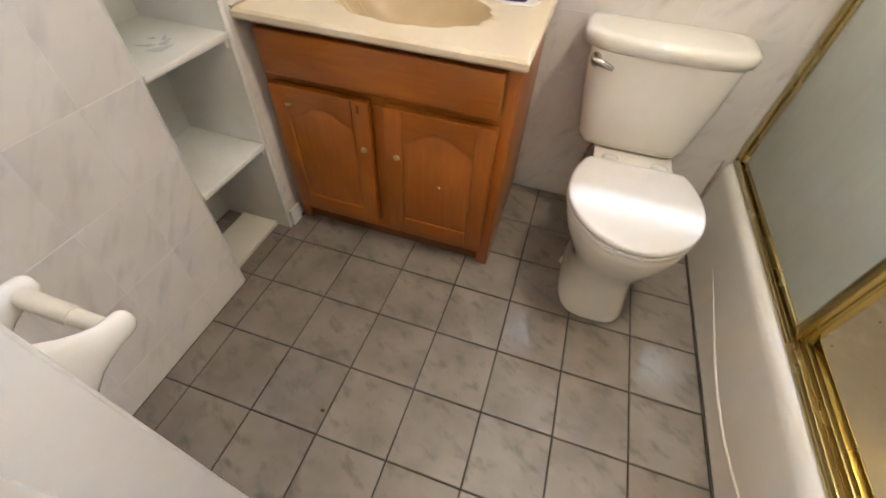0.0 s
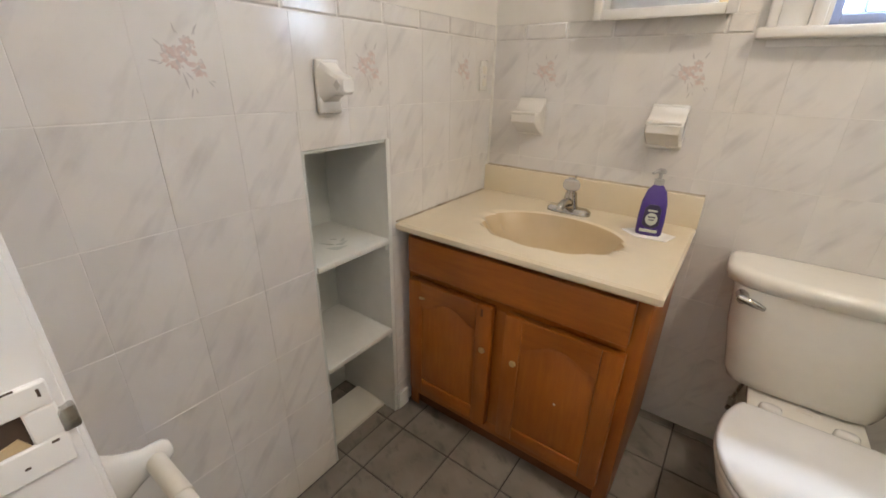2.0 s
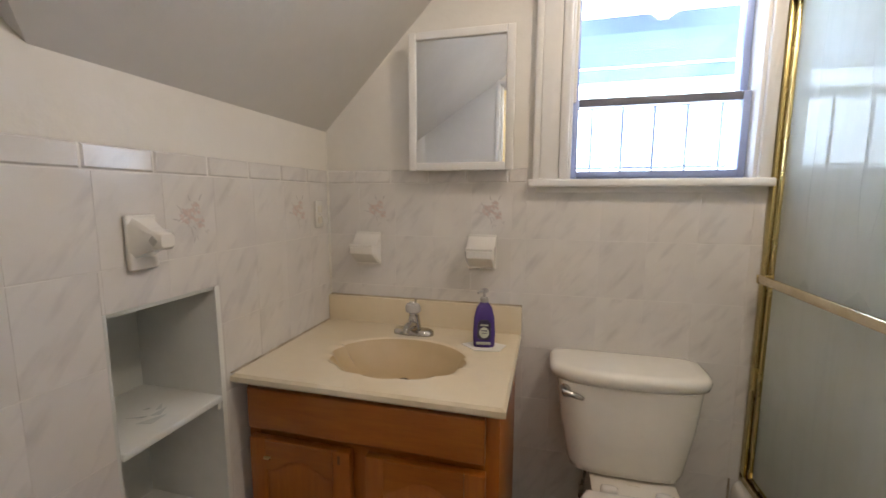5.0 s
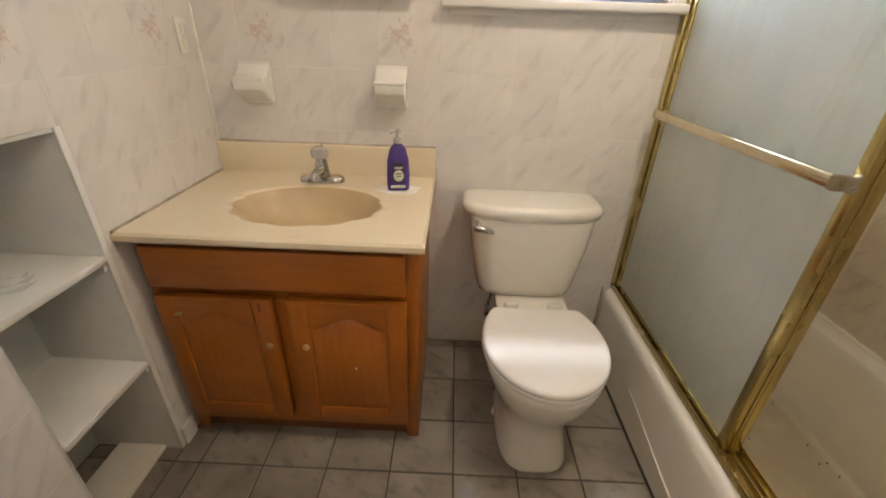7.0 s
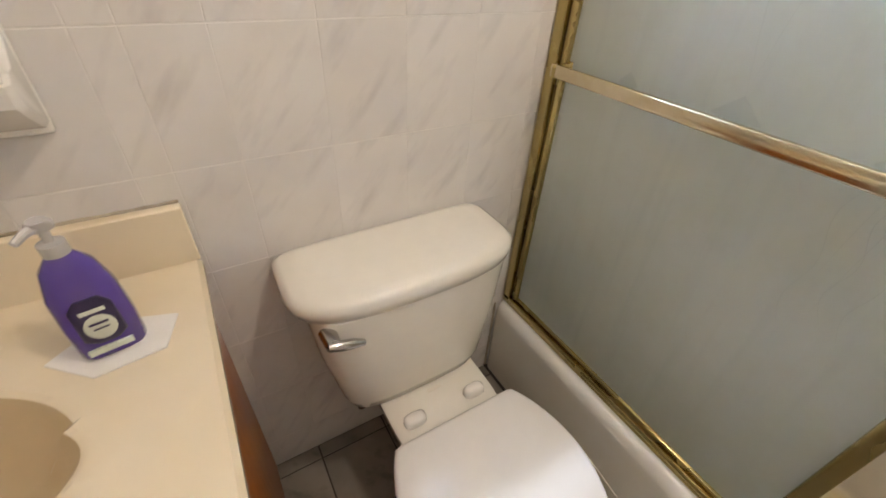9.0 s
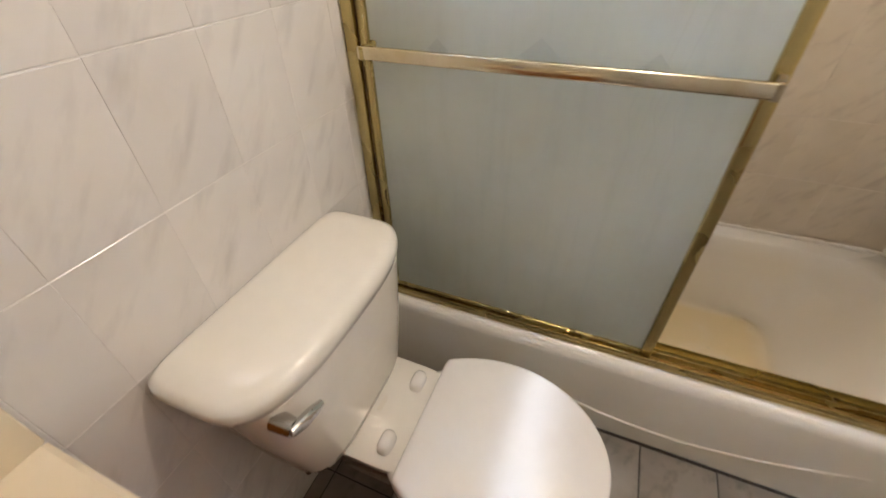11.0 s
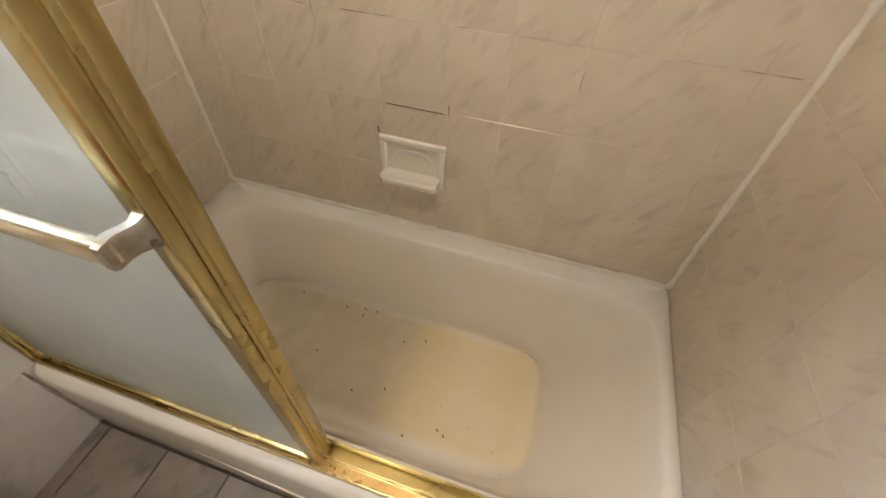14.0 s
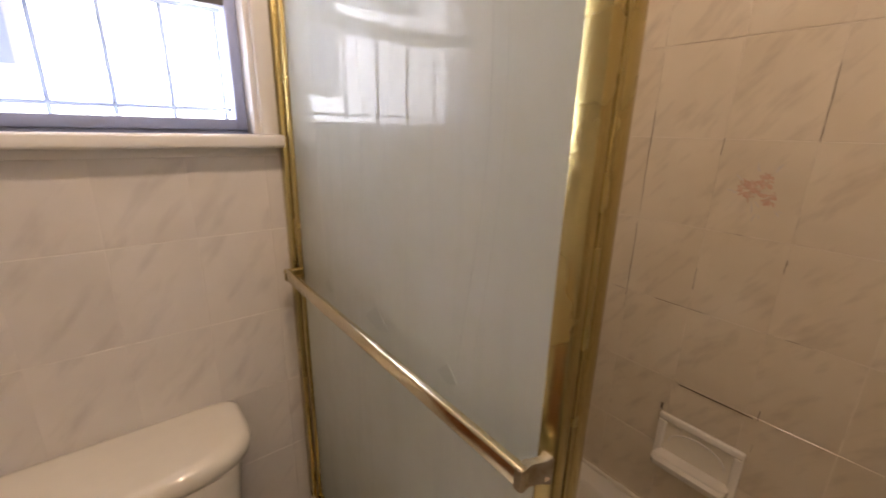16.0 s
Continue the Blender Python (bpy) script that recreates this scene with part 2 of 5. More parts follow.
def tub_material():
    m, n, l, b = nodes_of("stained_tub_enamel")
    tc = n.new("ShaderNodeTexCoord")
    sep = n.new("ShaderNodeSeparateXYZ")
    l.new(tc.outputs["Object"], sep.inputs["Vector"])

    def band(sock, centre, half, soft):
        d = n.new("ShaderNodeMath")
        d.operation = "SUBTRACT"
        d.inputs[1].default_value = centre
        l.new(sock, d.inputs[0])
        a = n.new("ShaderNodeMath")
        a.operation = "ABSOLUTE"
        l.new(d.outputs[0], a.inputs[0])
        r = n.new("ShaderNodeMapRange")
        r.inputs["From Min"].default_value, r.inputs["From Max"].default_value = half + soft, half - soft
        l.new(a.outputs[0], r.inputs["Value"])
        return r.outputs["Result"]

    def times(a, c):
        p = n.new("ShaderNodeMath")
        p.operation = "MULTIPLY"
        l.new(a, p.inputs[0])
        if isinstance(c, float):
            p.inputs[1].default_value = c
        else:
            l.new(c, p.inputs[1])
        return p.outputs[0]

    floor_z = band(sep.outputs["Z"], 0.05, 0.022, 0.012)
    yellow = times(times(band(sep.outputs["X"], 1.93, 0.185, 0.02), band(sep.outputs["Y"], -1.02, 0.21, 0.06)), floor_z)
    grey = times(times(band(sep.outputs["X"], 1.93, 0.185, 0.02), band(sep.outputs["Y"], -0.56, 0.34, 0.09)), floor_z)
    blot = noise_fac(n, l, tc.outputs["Object"], 8.0, 5, 0.6, 0.2, 0.62)
    even = noise_fac(n, l, tc.outputs["Object"], 4.0, 4, 0.6, 0.0, 0.5)
    specks = noise_fac(n, l, tc.outputs["Object"], 34.0, 4, 0.65, 0.66, 0.74)
    base = mix(n, l, noise_fac(n, l, tc.outputs["Object"], 3.0), (0.84, 0.825, 0.79), (0.81, 0.795, 0.76))
    # Yellowish film plus the inner walls' shade below the rim, as one tan tint.
    wall_film_shade = times(times(band(sep.outputs["Z"], 0.15, 0.145, 0.03), even), 0.42)
    col = mix(n, l, wall_film_shade, base, (0.70, 0.62, 0.46))
    col = mix(n, l, times(times(grey, even), 0.75), col, (0.60, 0.54, 0.40))
    col = mix(n, l, times(times(grey, blot), 0.38), col, (0.40, 0.35, 0.23))
    col = mix(n, l, times(times(yellow, even), 0.85), col, (0.75, 0.625, 0.36))
    col = mix(n, l, times(times(floor_z, specks), 0.45), col, (0.26, 0.22, 0.14))
    l.new(col, b.inputs["Base Color"])
    b.inputs["Roughness"].default_value = 0.2
    b.inputs["Coat Weight"].default_value = 0.3
    bump(n, l, b, noise_fac(n, l, tc.outputs["Object"], 5.0, 2), 0.08, 0.003)
    return m


def glass_material(name, colour, rough, transmission=1.0, coat=0.0):
    m, n, l, b = nodes_of(name)
    tc = n.new("ShaderNodeTexCoord")
    l.new(mix(n, l, noise_fac(n, l, tc.outputs["Object"], 5.0), colour, tuple(0.94 * v for v in colour)), b.inputs["Base Color"])
    b.inputs["Roughness"].default_value, b.inputs["Transmission Weight"].default_value, b.inputs["IOR"].default_value = rough, transmission, 1.45
    b.inputs["Coat Weight"].default_value, b.inputs["Coat Roughness"].default_value = coat, 0.07
    return m


def mirror_material():
    m, n, l, b = nodes_of("silvered_mirror")
    tc = n.new("ShaderNodeTexCoord")
    l.new(mix(n, l, noise_fac(n, l, tc.outputs["Object"], 6.0), (0.86, 0.89, 0.92), (0.83, 0.86, 0.89)), b.inputs["Base Color"])
    b.inputs["Metallic"].default_value, b.inputs["Roughness"].default_value = 1.0, 0.015
    return m


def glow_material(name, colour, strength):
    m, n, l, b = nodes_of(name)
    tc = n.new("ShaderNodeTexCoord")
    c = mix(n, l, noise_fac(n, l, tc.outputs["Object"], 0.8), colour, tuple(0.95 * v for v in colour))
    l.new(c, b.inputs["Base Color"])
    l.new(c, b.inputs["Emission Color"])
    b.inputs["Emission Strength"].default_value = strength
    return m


def mouldy_grout():
    m, n, l, b = nodes_of("mouldy_grout")
    tc = n.new("ShaderNodeTexCoord")
    base = mix(n, l, noise_fac(n, l, tc.outputs["Object"], 7.0), (0.70, 0.64, 0.565), (0.58, 0.51, 0.44))
    l.new(mix(n, l, noise_fac(n, l, tc.outputs["Object"], 5.5, 4, 0.6, 0.59, 0.68), base, (0.17, 0.135, 0.10)), b.inputs["Base Color"])
    b.inputs["Roughness"].default_value = 0.85
    bump(n, l, b, noise_fac(n, l, tc.outputs["Object"], 60.0, 3), 0.3)
    return m


TUB = tub_material()
MOULD_GROUT = mouldy_grout()
def frosted_glass():
    """Sandblasted glass with cloudy soap film and faint runs down the pane."""
    m, n, l, b = nodes_of("frosted_green_glass")
    tc, mp = n.new("ShaderNodeTexCoord"), n.new("ShaderNodeMapping")
    mp.inputs["Scale"].default_value = (1, 1, 0.08)
    l.new(tc.outputs["Object"], mp.inputs["Vector"])
    film = noise_fac(n, l, tc.outputs["Object"], 3.2, 5, 0.6, 0.38, 0.68)
    runs = noise_fac(n, l, mp.outputs["Vector"], 38.0, 3, 0.5, 0.5, 0.75)
    col = mix(n, l, film, (0.88, 0.94, 0.90), (0.78, 0.83, 0.75))
    k = n.new("ShaderNodeMath")
    k.operation = "MULTIPLY"
    k.inputs[1].default_value = 0.3
    l.new(runs, k.inputs[0])
    l.new(mix(n, l, k.outputs[0], col, (0.70, 0.77, 0.73)), b.inputs["Base Color"])
    rr = n.new("ShaderNodeMapRange")
    rr.inputs["To Min"].default_value, rr.inputs["To Max"].default_value = 0.40, 0.56
    l.new(film, rr.inputs["Value"])
    l.new(rr.outputs["Result"], b.inputs["Roughness"])
    b.inputs["Transmission Weight"].default_value, b.inputs["IOR"].default_value = 0.5, 1.45
    b.inputs["Coat Weight"].default_value, b.inputs["Coat Roughness"].default_value = 0.48, 0.008
    return m


FROST = frosted_glass()
ETCH = glass_material("clear_etched_line", (0.79, 0.85, 0.80), 0.38, 0.5, 0.4)
CLEAR = glass_material("clear_pane", (0.97, 0.98, 1.0), 0.0)
PURPLE = glass_material("violet_soap", (0.13, 0.075, 0.42), 0.12, 0.35, 0.6)
PUMP = glass_material("clear_pump_plastic", (0.86, 0.85, 0.87), 0.25, 0.5)
MIRROR = mirror_material()
# The house wall is emissive, standing in for daylight at the window.
OUTSIDE = glow_material("glowing_house_wall", (0.70, 0.84, 1.0), GLOW)


# ---- building helpers ----
def part(name, bm, material, parent=None, label="", smooth=40):
    me = bpy.data.meshes.new(name)
    bmesh.ops.recalc_face_normals(bm, faces=bm.faces)
    bm.to_mesh(me)
    bm.free()
    me.materials.append(material)
    if smooth:
        for p in me.polygons:
            p.use_smooth = True
        me.set_sharp_from_angle(angle=radians(smooth))
    ob = new(name, me)
    if parent is not None:
        ob.parent = parent
    return tagged(ob, label)


def thing(name, label, category, place=(0, 0, 0), group="", kind=""):
    ob = new(name)
    ob.location = place
    return tagged(ob, label, category, group, kind)


def box(x0, y0, z0, x1, y1, z1, bevel=0.0, segments=2, bm=None):
    bm = bm or bmesh.new()
    r = bmesh.ops.create_cube(bm, size=1.0, matrix=Matrix.Translation(((x0 + x1) / 2, (y0 + y1) / 2, (z0 + z1) / 2)) @ Matrix.Diagonal((abs(x1 - x0), abs(y1 - y0), abs(z1 - z0), 1)))
    if bevel:
        edges = {e for v in r["verts"] for e in v.link_edges}
        bmesh.ops.bevel(bm, geom=list(edges), offset=bevel, segments=segments, affect="EDGES", profile=0.5)
    return bm


def tube(points, radius, n=12, bm=None, caps=True):
    """A round bar along a line of points; radius may be one number or one per point."""
    bm = bm or bmesh.new()
    pts = [Vector(p) for p in points]
    radii = radius if isinstance(radius, (list, tuple)) else [radius] * len(pts)
    rings = []
    for i, p in enumerate(pts):
        d = (pts[min(i + 1, len(pts) - 1)] - pts[max(i - 1, 0)]).normalized()
        side = d.cross(Vector((0, 0, 1)) if abs(d.z) < 0.9 else Vector((1, 0, 0))).normalized()
        up = side.cross(d)
        rings.append([bm.verts.new(p + radii[i] * (math.cos(a) * side + math.sin(a) * up)) for a in (2 * math.pi * k / n for k in range(n))])
    stitch(bm, rings, caps)
    return bm


def stitch(bm, rings, caps=True, bottom=True, top=True):
    n = len(rings[0])
    for a, b in zip(rings, rings[1:]):
        for k in range(n):
            bm.faces.new((a[k], a[(k + 1) % n], b[(k + 1) % n], b[k]))
    if caps and bottom:
        bm.faces.new(list(reversed(rings[0])))
    if caps and top:
        bm.faces.new(rings[-1])


def ring(bm, cx, cy, z, rx, ry, n=40, e=2.0, front=None):
    """A level rounded outline; e sets how square it is, front (towards -y) may differ."""
    out = []
    for k in range(n):
        a = 2 * math.pi * k / n
        c, s = math.cos(a), math.sin(a)
        ex = front if (front and s < 0) else e
        out.append(bm.verts.new((cx + rx * math.copysign(abs(c) ** (2 / ex), c), cy + ry * math.copysign(abs(s) ** (2 / ex), s), z)))
    return out


def loft(specs, n=40, caps=True, bottom=True, top=True):
    bm = bmesh.new()
    stitch(bm, [ring(bm, *s[:5], n=n, **(s[5] if len(s) > 5 else {})) for s in specs], caps, bottom, top)
    return bm


def prism(outline, y0, y1, bm=None):
    """An upright outline of (x, z) given thickness from y0 to y1."""
    bm = bm or bmesh.new()
    a = [bm.verts.new((x, y0, z)) for x, z in outline]
    b = [bm.verts.new((x, y1, z)) for x, z in outline]
    stitch(bm, [a, b])
    return bm


def slab(corners, up):
    """A flat polygon of 3D corners, thickened by the vector up."""
    bm = bmesh.new()
    a = [bm.verts.new(c) for c in corners]
    b = [bm.verts.new(Vector(c) + Vector(up)) for c in corners]
    stitch(bm, [a, b])
    return bm


# ---- room shell ----
W, TUB_X, FRONT, TOP = 2.306, 1.515, -1.517, 2.35
DOOR_L, DOOR_R, LEFT_FACE, RIGHT_FACE = 0.535, 1.345, -1.475, -1.507

floor = tagged(part("floor", box(-0.34, -1.66, -0.12, W + 0.12, 0.2, -0.004), DARK_GROUT), "grey mottled ceramic tile floor with dark grout", "floor", kind="structure")

# left wall with the recess for shelves
NY0, NY1, NZ = -0.898, -0.598, 1.04
bm = box(-0.32, NY1, 0, -0.0008, 0.2, 1.60)
box(-0.32, -1.75, 0, -0.0008, NY0, 2.2, bm=bm)
box(-0.32, NY0, NZ, -0.0008, NY1, 2.2, bm=bm)
box(-0.32, NY1, 1.60, -0.0008, 0.2, 2.4, bm=bm)
wall_left = tagged(part("wall_left", bm, GROUT, smooth=0), "marble-look tiled wall with a shelf recess", "wall", kind="structure")
part("upper_plaster", box(-0.03, -1.70, 1.388, 0.0004, 0.0, 2.35), PAINT, wall_left, "white painted plaster above the tiles")

# back wall with the window opening
WX0, WX1, WZ0, WZ1 = 0.935, 1.505, 1.345, 2.10
bm = box(-0.35, 0.0008, -0.1, WX0, 0.2, 2.5)
box(WX1, 0.0008, -0.1, W + 0.2, 0.2, 2.5, bm=bm)
box(WX0, 0.0008, -0.1, WX1, 0.2, WZ0, bm=bm)
box(WX0, 0.0008, WZ1, WX1, 0.2, 2.5, bm=bm)
wall_back = tagged(part("wall_back", bm, GROUT, smooth=0), "marble-look tiled wall with a sash window", "wall", kind="structure")
bm = box(0, -0.0004, 1.388, WX0, 0.02, 2.4)
box(WX1, -0.0004, 1.34, 1.56, 0.02, 2.4, bm=bm)
box(WX0, -0.0004, WZ1, WX1, 0.02, 2.4, bm=bm)
part("upper_plaster", bm, PAINT, wall_back, "white painted plaster above the tiles", smooth=0)

wall_tub = tagged(part("wall_tub", box(W + 0.0011, -1.75, -0.1, W + 0.2, 0.2, 2.5), MOULD_GROUT, smooth=0), "beige marble-look tiled wall along the bathtub", "wall", kind="structure")

# front wall with the doorway
bm = box(-0.3, -1.62, -0.1, DOOR_L - 0.02, LEFT_FACE - 0.0016, 2.5)
box(DOOR_R + 0.02, -1.62, -0.1, 1.53, RIGHT_FACE - 0.0016, 2.5, bm=bm)
box(1.53, -1.62, -0.1, W + 0.2, FRONT - 0.0016, 2.5, bm=bm)
box(DOOR_L - 0.02, -1.62, 2.06, DOOR_R + 0.02, RIGHT_FACE - 0.0016, 2.5, bm=bm)
wall_front = tagged(part("wall_front", bm, PAINT, smooth=0), "white painted wall with the doorway", "wall", kind="structure")

part("tile_bed", box(1.54, FRONT - 0.012, 0.29, W, FRONT - 0.0012, 2.2), MOULD_GROUT, wall_front, "stained grout between the shower tiles")

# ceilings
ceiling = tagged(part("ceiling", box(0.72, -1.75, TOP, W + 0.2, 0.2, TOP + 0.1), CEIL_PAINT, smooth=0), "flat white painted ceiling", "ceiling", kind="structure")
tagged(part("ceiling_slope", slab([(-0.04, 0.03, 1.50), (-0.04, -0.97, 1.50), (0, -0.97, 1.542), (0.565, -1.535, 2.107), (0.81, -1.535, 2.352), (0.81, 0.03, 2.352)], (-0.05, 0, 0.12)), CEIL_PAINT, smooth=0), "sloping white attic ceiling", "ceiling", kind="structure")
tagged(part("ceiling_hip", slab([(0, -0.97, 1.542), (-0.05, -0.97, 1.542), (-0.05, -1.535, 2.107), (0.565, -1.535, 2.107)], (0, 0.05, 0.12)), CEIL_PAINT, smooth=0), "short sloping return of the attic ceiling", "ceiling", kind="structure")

# hall beyond the doorway
bm = box(-0.4, -3.1, -0.1, -0.3, -1.62, 2.5)
box(2.4, -3.1, -0.1, 2.5, -1.62, 2.5, bm=bm)
box(-0.4, -3.2, -0.1, 2.5, -3.1, 2.5, bm=bm)
tagged(part("wall_hall", bm, HALL, smooth=0), "cream painted hallway walls", "wall", kind="structure")
tagged(part("ceiling_hall", box(-0.4, -3.2, 2.4, 2.5, -1.6, 2.5), PAINT, smooth=0), "white hallway ceiling", "ceiling", kind="structure")
tagged(part("floor_hall", box(-0.4, -3.2, -0.12, 2.5, -1.66, -0.006), HALL_FLOOR, smooth=0), "brown wooden hallway floor", "floor", kind="structure")

# door lining and casing
door_frame = thing("door_frame", "white gloss painted door frame with an old strike", "door frame", kind="structure")
part("jamb", box(DOOR_L - 0.02, -1.625, 0, DOOR_L, LEFT_FACE + 0.006, 2.04, 0.003), GLOSS, door_frame)
part("jamb", box(DOOR_R, -1.625, 0, DOOR_R + 0.02, RIGHT_FACE + 0.006, 2.04, 0.003), GLOSS, door_frame)
part("head", box(DOOR_L - 0.02, -1.625, 2.04, DOOR_R + 0.02, LEFT_FACE + 0.006, 2.06, 0.003), GLOSS, door_frame)
part("stop", box(DOOR_L, -1.60, 0, DOOR_L + 0.012, -1.545, 2.04, 0.003), GLOSS, door_frame)
part("casing", box(DOOR_R + 0.006, RIGHT_FACE, 0, 1.415, RIGHT_FACE + 0.016, 2.10, 0.004), GLOSS, door_frame)
part("casing", box(DOOR_L - 0.028, LEFT_FACE, 0, DOOR_L - 0.004, LEFT_FACE + 0.010, 2.10, 0.003), GLOSS, door_frame)
strike = bmesh.new()
for y0, z0, y1, z1 in ((-1.545, 0.971, -1.474, 0.995), (-1.545, 1.019, -1.474, 1.037), (-1.545, 0.995, -1.512, 1.019), (-1.490, 0.995, -1.474, 1.019)):
    box(DOOR_L - 0.001, y0, z0, DOOR_L + 0.004, y1, z1, 0.0012, 1, bm=strike)
strike_plate = part("strike_plate", strike, GLOSS, door_frame, "strike plate painted over in white")
part("latch_hole", box(DOOR_L - 0.001, -1.513, 0.994, DOOR_L + 0.0012, -1.489, 1.020), RUST, strike_plate, "dark latch hole with bare wood")
part("bare_wood", slab([(DOOR_L + 0.0013, -1.512, 0.9955), (DOOR_L + 0.0013, -1.491, 0.9955), (DOOR_L + 0.0013, -1.495, 1.004), (DOOR_L + 0.0013, -1.506, 1.001)], (0.0012, 0, 0)), BASIN, strike_plate, "bare wood inside the latch hole")
part("strike_lip", box(DOOR_L - 0.004, -1.476, 0.994, DOOR_L + 0.0046, LEFT_FACE + 0.009, 1.012, 0.002), STEEL, strike_plate, "bare steel strike lip")
for y, z, w, h in ((-1.481, 0.992, 0.002, 0.001), (-1.497, 0.982, 0.0015, 0.001), (-1.494, 1.0375, 0.006, 0.0008), (-1.479, 1.030, 0.0008, 0.003)):
    part("paint_chip", box(DOOR_L + 0.0036, y - w, z - h, DOOR_L + 0.0043, y + w, z + h, 0.0003, 1), RUST, strike_plate, "small chip in the paint")


# ---- vanity ----
def arch_panel(x0, x1, z0, z1, rise, n=14):
    """Outline of a panel with a cathedral top."""
    pts = [(x0, z0), (x1, z0), (x1, z1 - rise)]
    for k in range(1, n):
        u = k / n
        pts.append((x1 + (x0 - x1) * u, z1 - rise + rise * math.sin(math.pi * u) ** 1.5))
    pts.append((x0, z1 - rise))
    return pts


def raised(outline, y0, y1, inset=0.014):
    """A panel whose rim slopes back from its face."""
    bm = bmesh.new()
    cx, cz = (sum(p[i] for p in outline) / len(outline) for i in (0, 1))
    w = max(p[0] for p in outline) - min(p[0] for p in outline)
    h = max(p[1] for p in outline) - min(p[1] for p in outline)
    sx, sz = 1 - 2 * inset / w, 1 - 2 * inset / h
    a = [bm.verts.new((x, y0, z)) for x, z in outline]
    b = [bm.verts.new((cx + (x - cx) * sx, y1, cz + (z - cz) * sz)) for x, z in outline]
    stitch(bm, [a, b])
    return bm


VF = -0.535
cabinet = thing("vanity_cabinet", "orange-stained maple vanity cabinet with two arched doors", "cabinet", (0.4, -0.27, 0))


def on_cabinet(name, bm, m, label="", parent=None):
    bmesh.ops.translate(bm, verts=bm.verts, vec=(-0.4, 0.27, 0))
    return part(name, bm, m, parent or cabinet, label)


on_cabinet("side_panel", box(0.757, -0.52, 0.0, 0.775, -0.002, 0.748, 0.001), WOOD_Z)
on_cabinet("side_panel", box(0.012, -0.52, 0.0, 0.03, -0.002, 0.748, 0.001), WOOD_Z)
on_cabinet("floor_panel", box(0.03, -0.51, 0.085, 0.757, -0.01, 0.10), WOOD_X)
# The shade under the doors is put into the plinth's dark colour.
on_cabinet("plinth", box(0.03, -0.505, 0.0, 0.757, -0.49, 0.085), WOOD_DARK, "plinth board coloured dark for the toe-kick shade")
bm = box(0.012, VF + 0.012, 0.0, 0.05, VF + 0.018, 0.748, 0.0015)
on_cabinet("stile", bm, WOOD_Z)
on_cabinet("stile", box(0.735, VF + 0.012, 0.0, 0.775, VF + 0.018, 0.748, 0.0015), WOOD_Z)
on_cabinet("stile", box(0.355, VF + 0.012, 0.10, 0.412, VF + 0.018, 0.555, 0.001), WOOD_Z)
on_cabinet("rail", box(0.05, VF + 0.012, 0.055, 0.735, VF + 0.018, 0.10, 0.0015), WOOD_X)
on_cabinet("rail", box(0.05, VF + 0.012, 0.555, 0.735, VF + 0.018, 0.748, 0.0015), WOOD_X)
on_cabinet("drawer_front", box(0.034, VF - 0.020, 0.604, 0.740, VF + 0.008, 0.728, 0.005, 3), WOOD_X, "plain false drawer front")
for x0, x1 in ((0.034, 0.362), (0.408, 0.742)):
    door = on_cabinet("door", box(x0, VF - 0.0145, 0.108, x1, VF + 0.008, 0.574, 0.003), WOOD_Z)
    for bm, m, nm in ((box(x0, VF - 0.020, 0.108, x0 + 0.055, VF - 0.011, 0.574, 0.0045), WOOD_Z, "door_stile"),
                      (box(x1 - 0.055, VF - 0.020, 0.108, x1, VF - 0.011, 0.574, 0.0045), WOOD_Z, "door_stile"),
                      (box(x0 + 0.055, VF - 0.020, 0.108, x1 - 0.055, VF - 0.011, 0.163, 0.003), WOOD_X, "door_rail")):
        on_cabinet(nm, bm, m, "", door)
    n, a0, a1 = 14, x0 + 0.055, x1 - 0.055
    on_cabinet("top_edge", box(a0, VF - 0.0205, 0.566, a1, VF - 0.011, 0.5745, 0.003), WOOD_X, "", door)
    arch = [(a0, 0.574), (a1, 0.574)] + [(a1 + (a0 - a1) * k / n, 0.478 + 0.045 * math.sin(math.pi * k / n) ** 1.5) for k in range(n + 1)]
    on_cabinet("arched_rail", prism(arch, VF - 0.0195, VF - 0.011), WOOD_X, "", door)
    on_cabinet("raised_panel", raised(arch_panel(a0 + 0.004, a1 - 0.004, 0.169, 0.517, 0.045), VF - 0.0140, VF - 0.0190, 0.020), WOOD_Z, "", door)
for x in (0.337, 0.446):
    bm = tube([(x, VF - 0.019, 0.413), (x, VF - 0.024, 0.413), (x, VF - 0.027, 0.413)], [0.011, 0.010, 0.005], 12)
    on_cabinet("knob_screw", bm, BRASS_STUD, "bare brass screw where a knob was")
on_cabinet("knob_screw", tube([(0.085, VF - 0.019, 0.515), (0.105, VF - 0.023, 0.517)], 0.005, 8), BRASS_STUD, "small pale scar on the door")
on_cabinet("hinge_hole", tube([(0.588, VF - 0.0175, 0.335), (0.588, VF - 0.0192, 0.335)], 0.004, 8), PAPER, "small white fleck")
on_cabinet("scuff", box(0.325, VF - 0.0208, 0.535, 0.333, VF - 0.0198, 0.562), WOOD_DARK, "short dark burn mark")

# one-piece top with its scalloped bowl
vanity_top = thing("vanity_sink", "cream cultured marble vanity top with a scalloped shell basin", "sink", (0.4, -0.29, 0.775))
BX, BY, BN = 0.421, -0.328, 144


def on_top(name, bm, m, label="", parent=None):
    bmesh.ops.translate(bm, verts=bm.verts, vec=(-0.4, 0.29, -0.775))
    return part(name, bm, m, parent or vanity_top, label, 24)


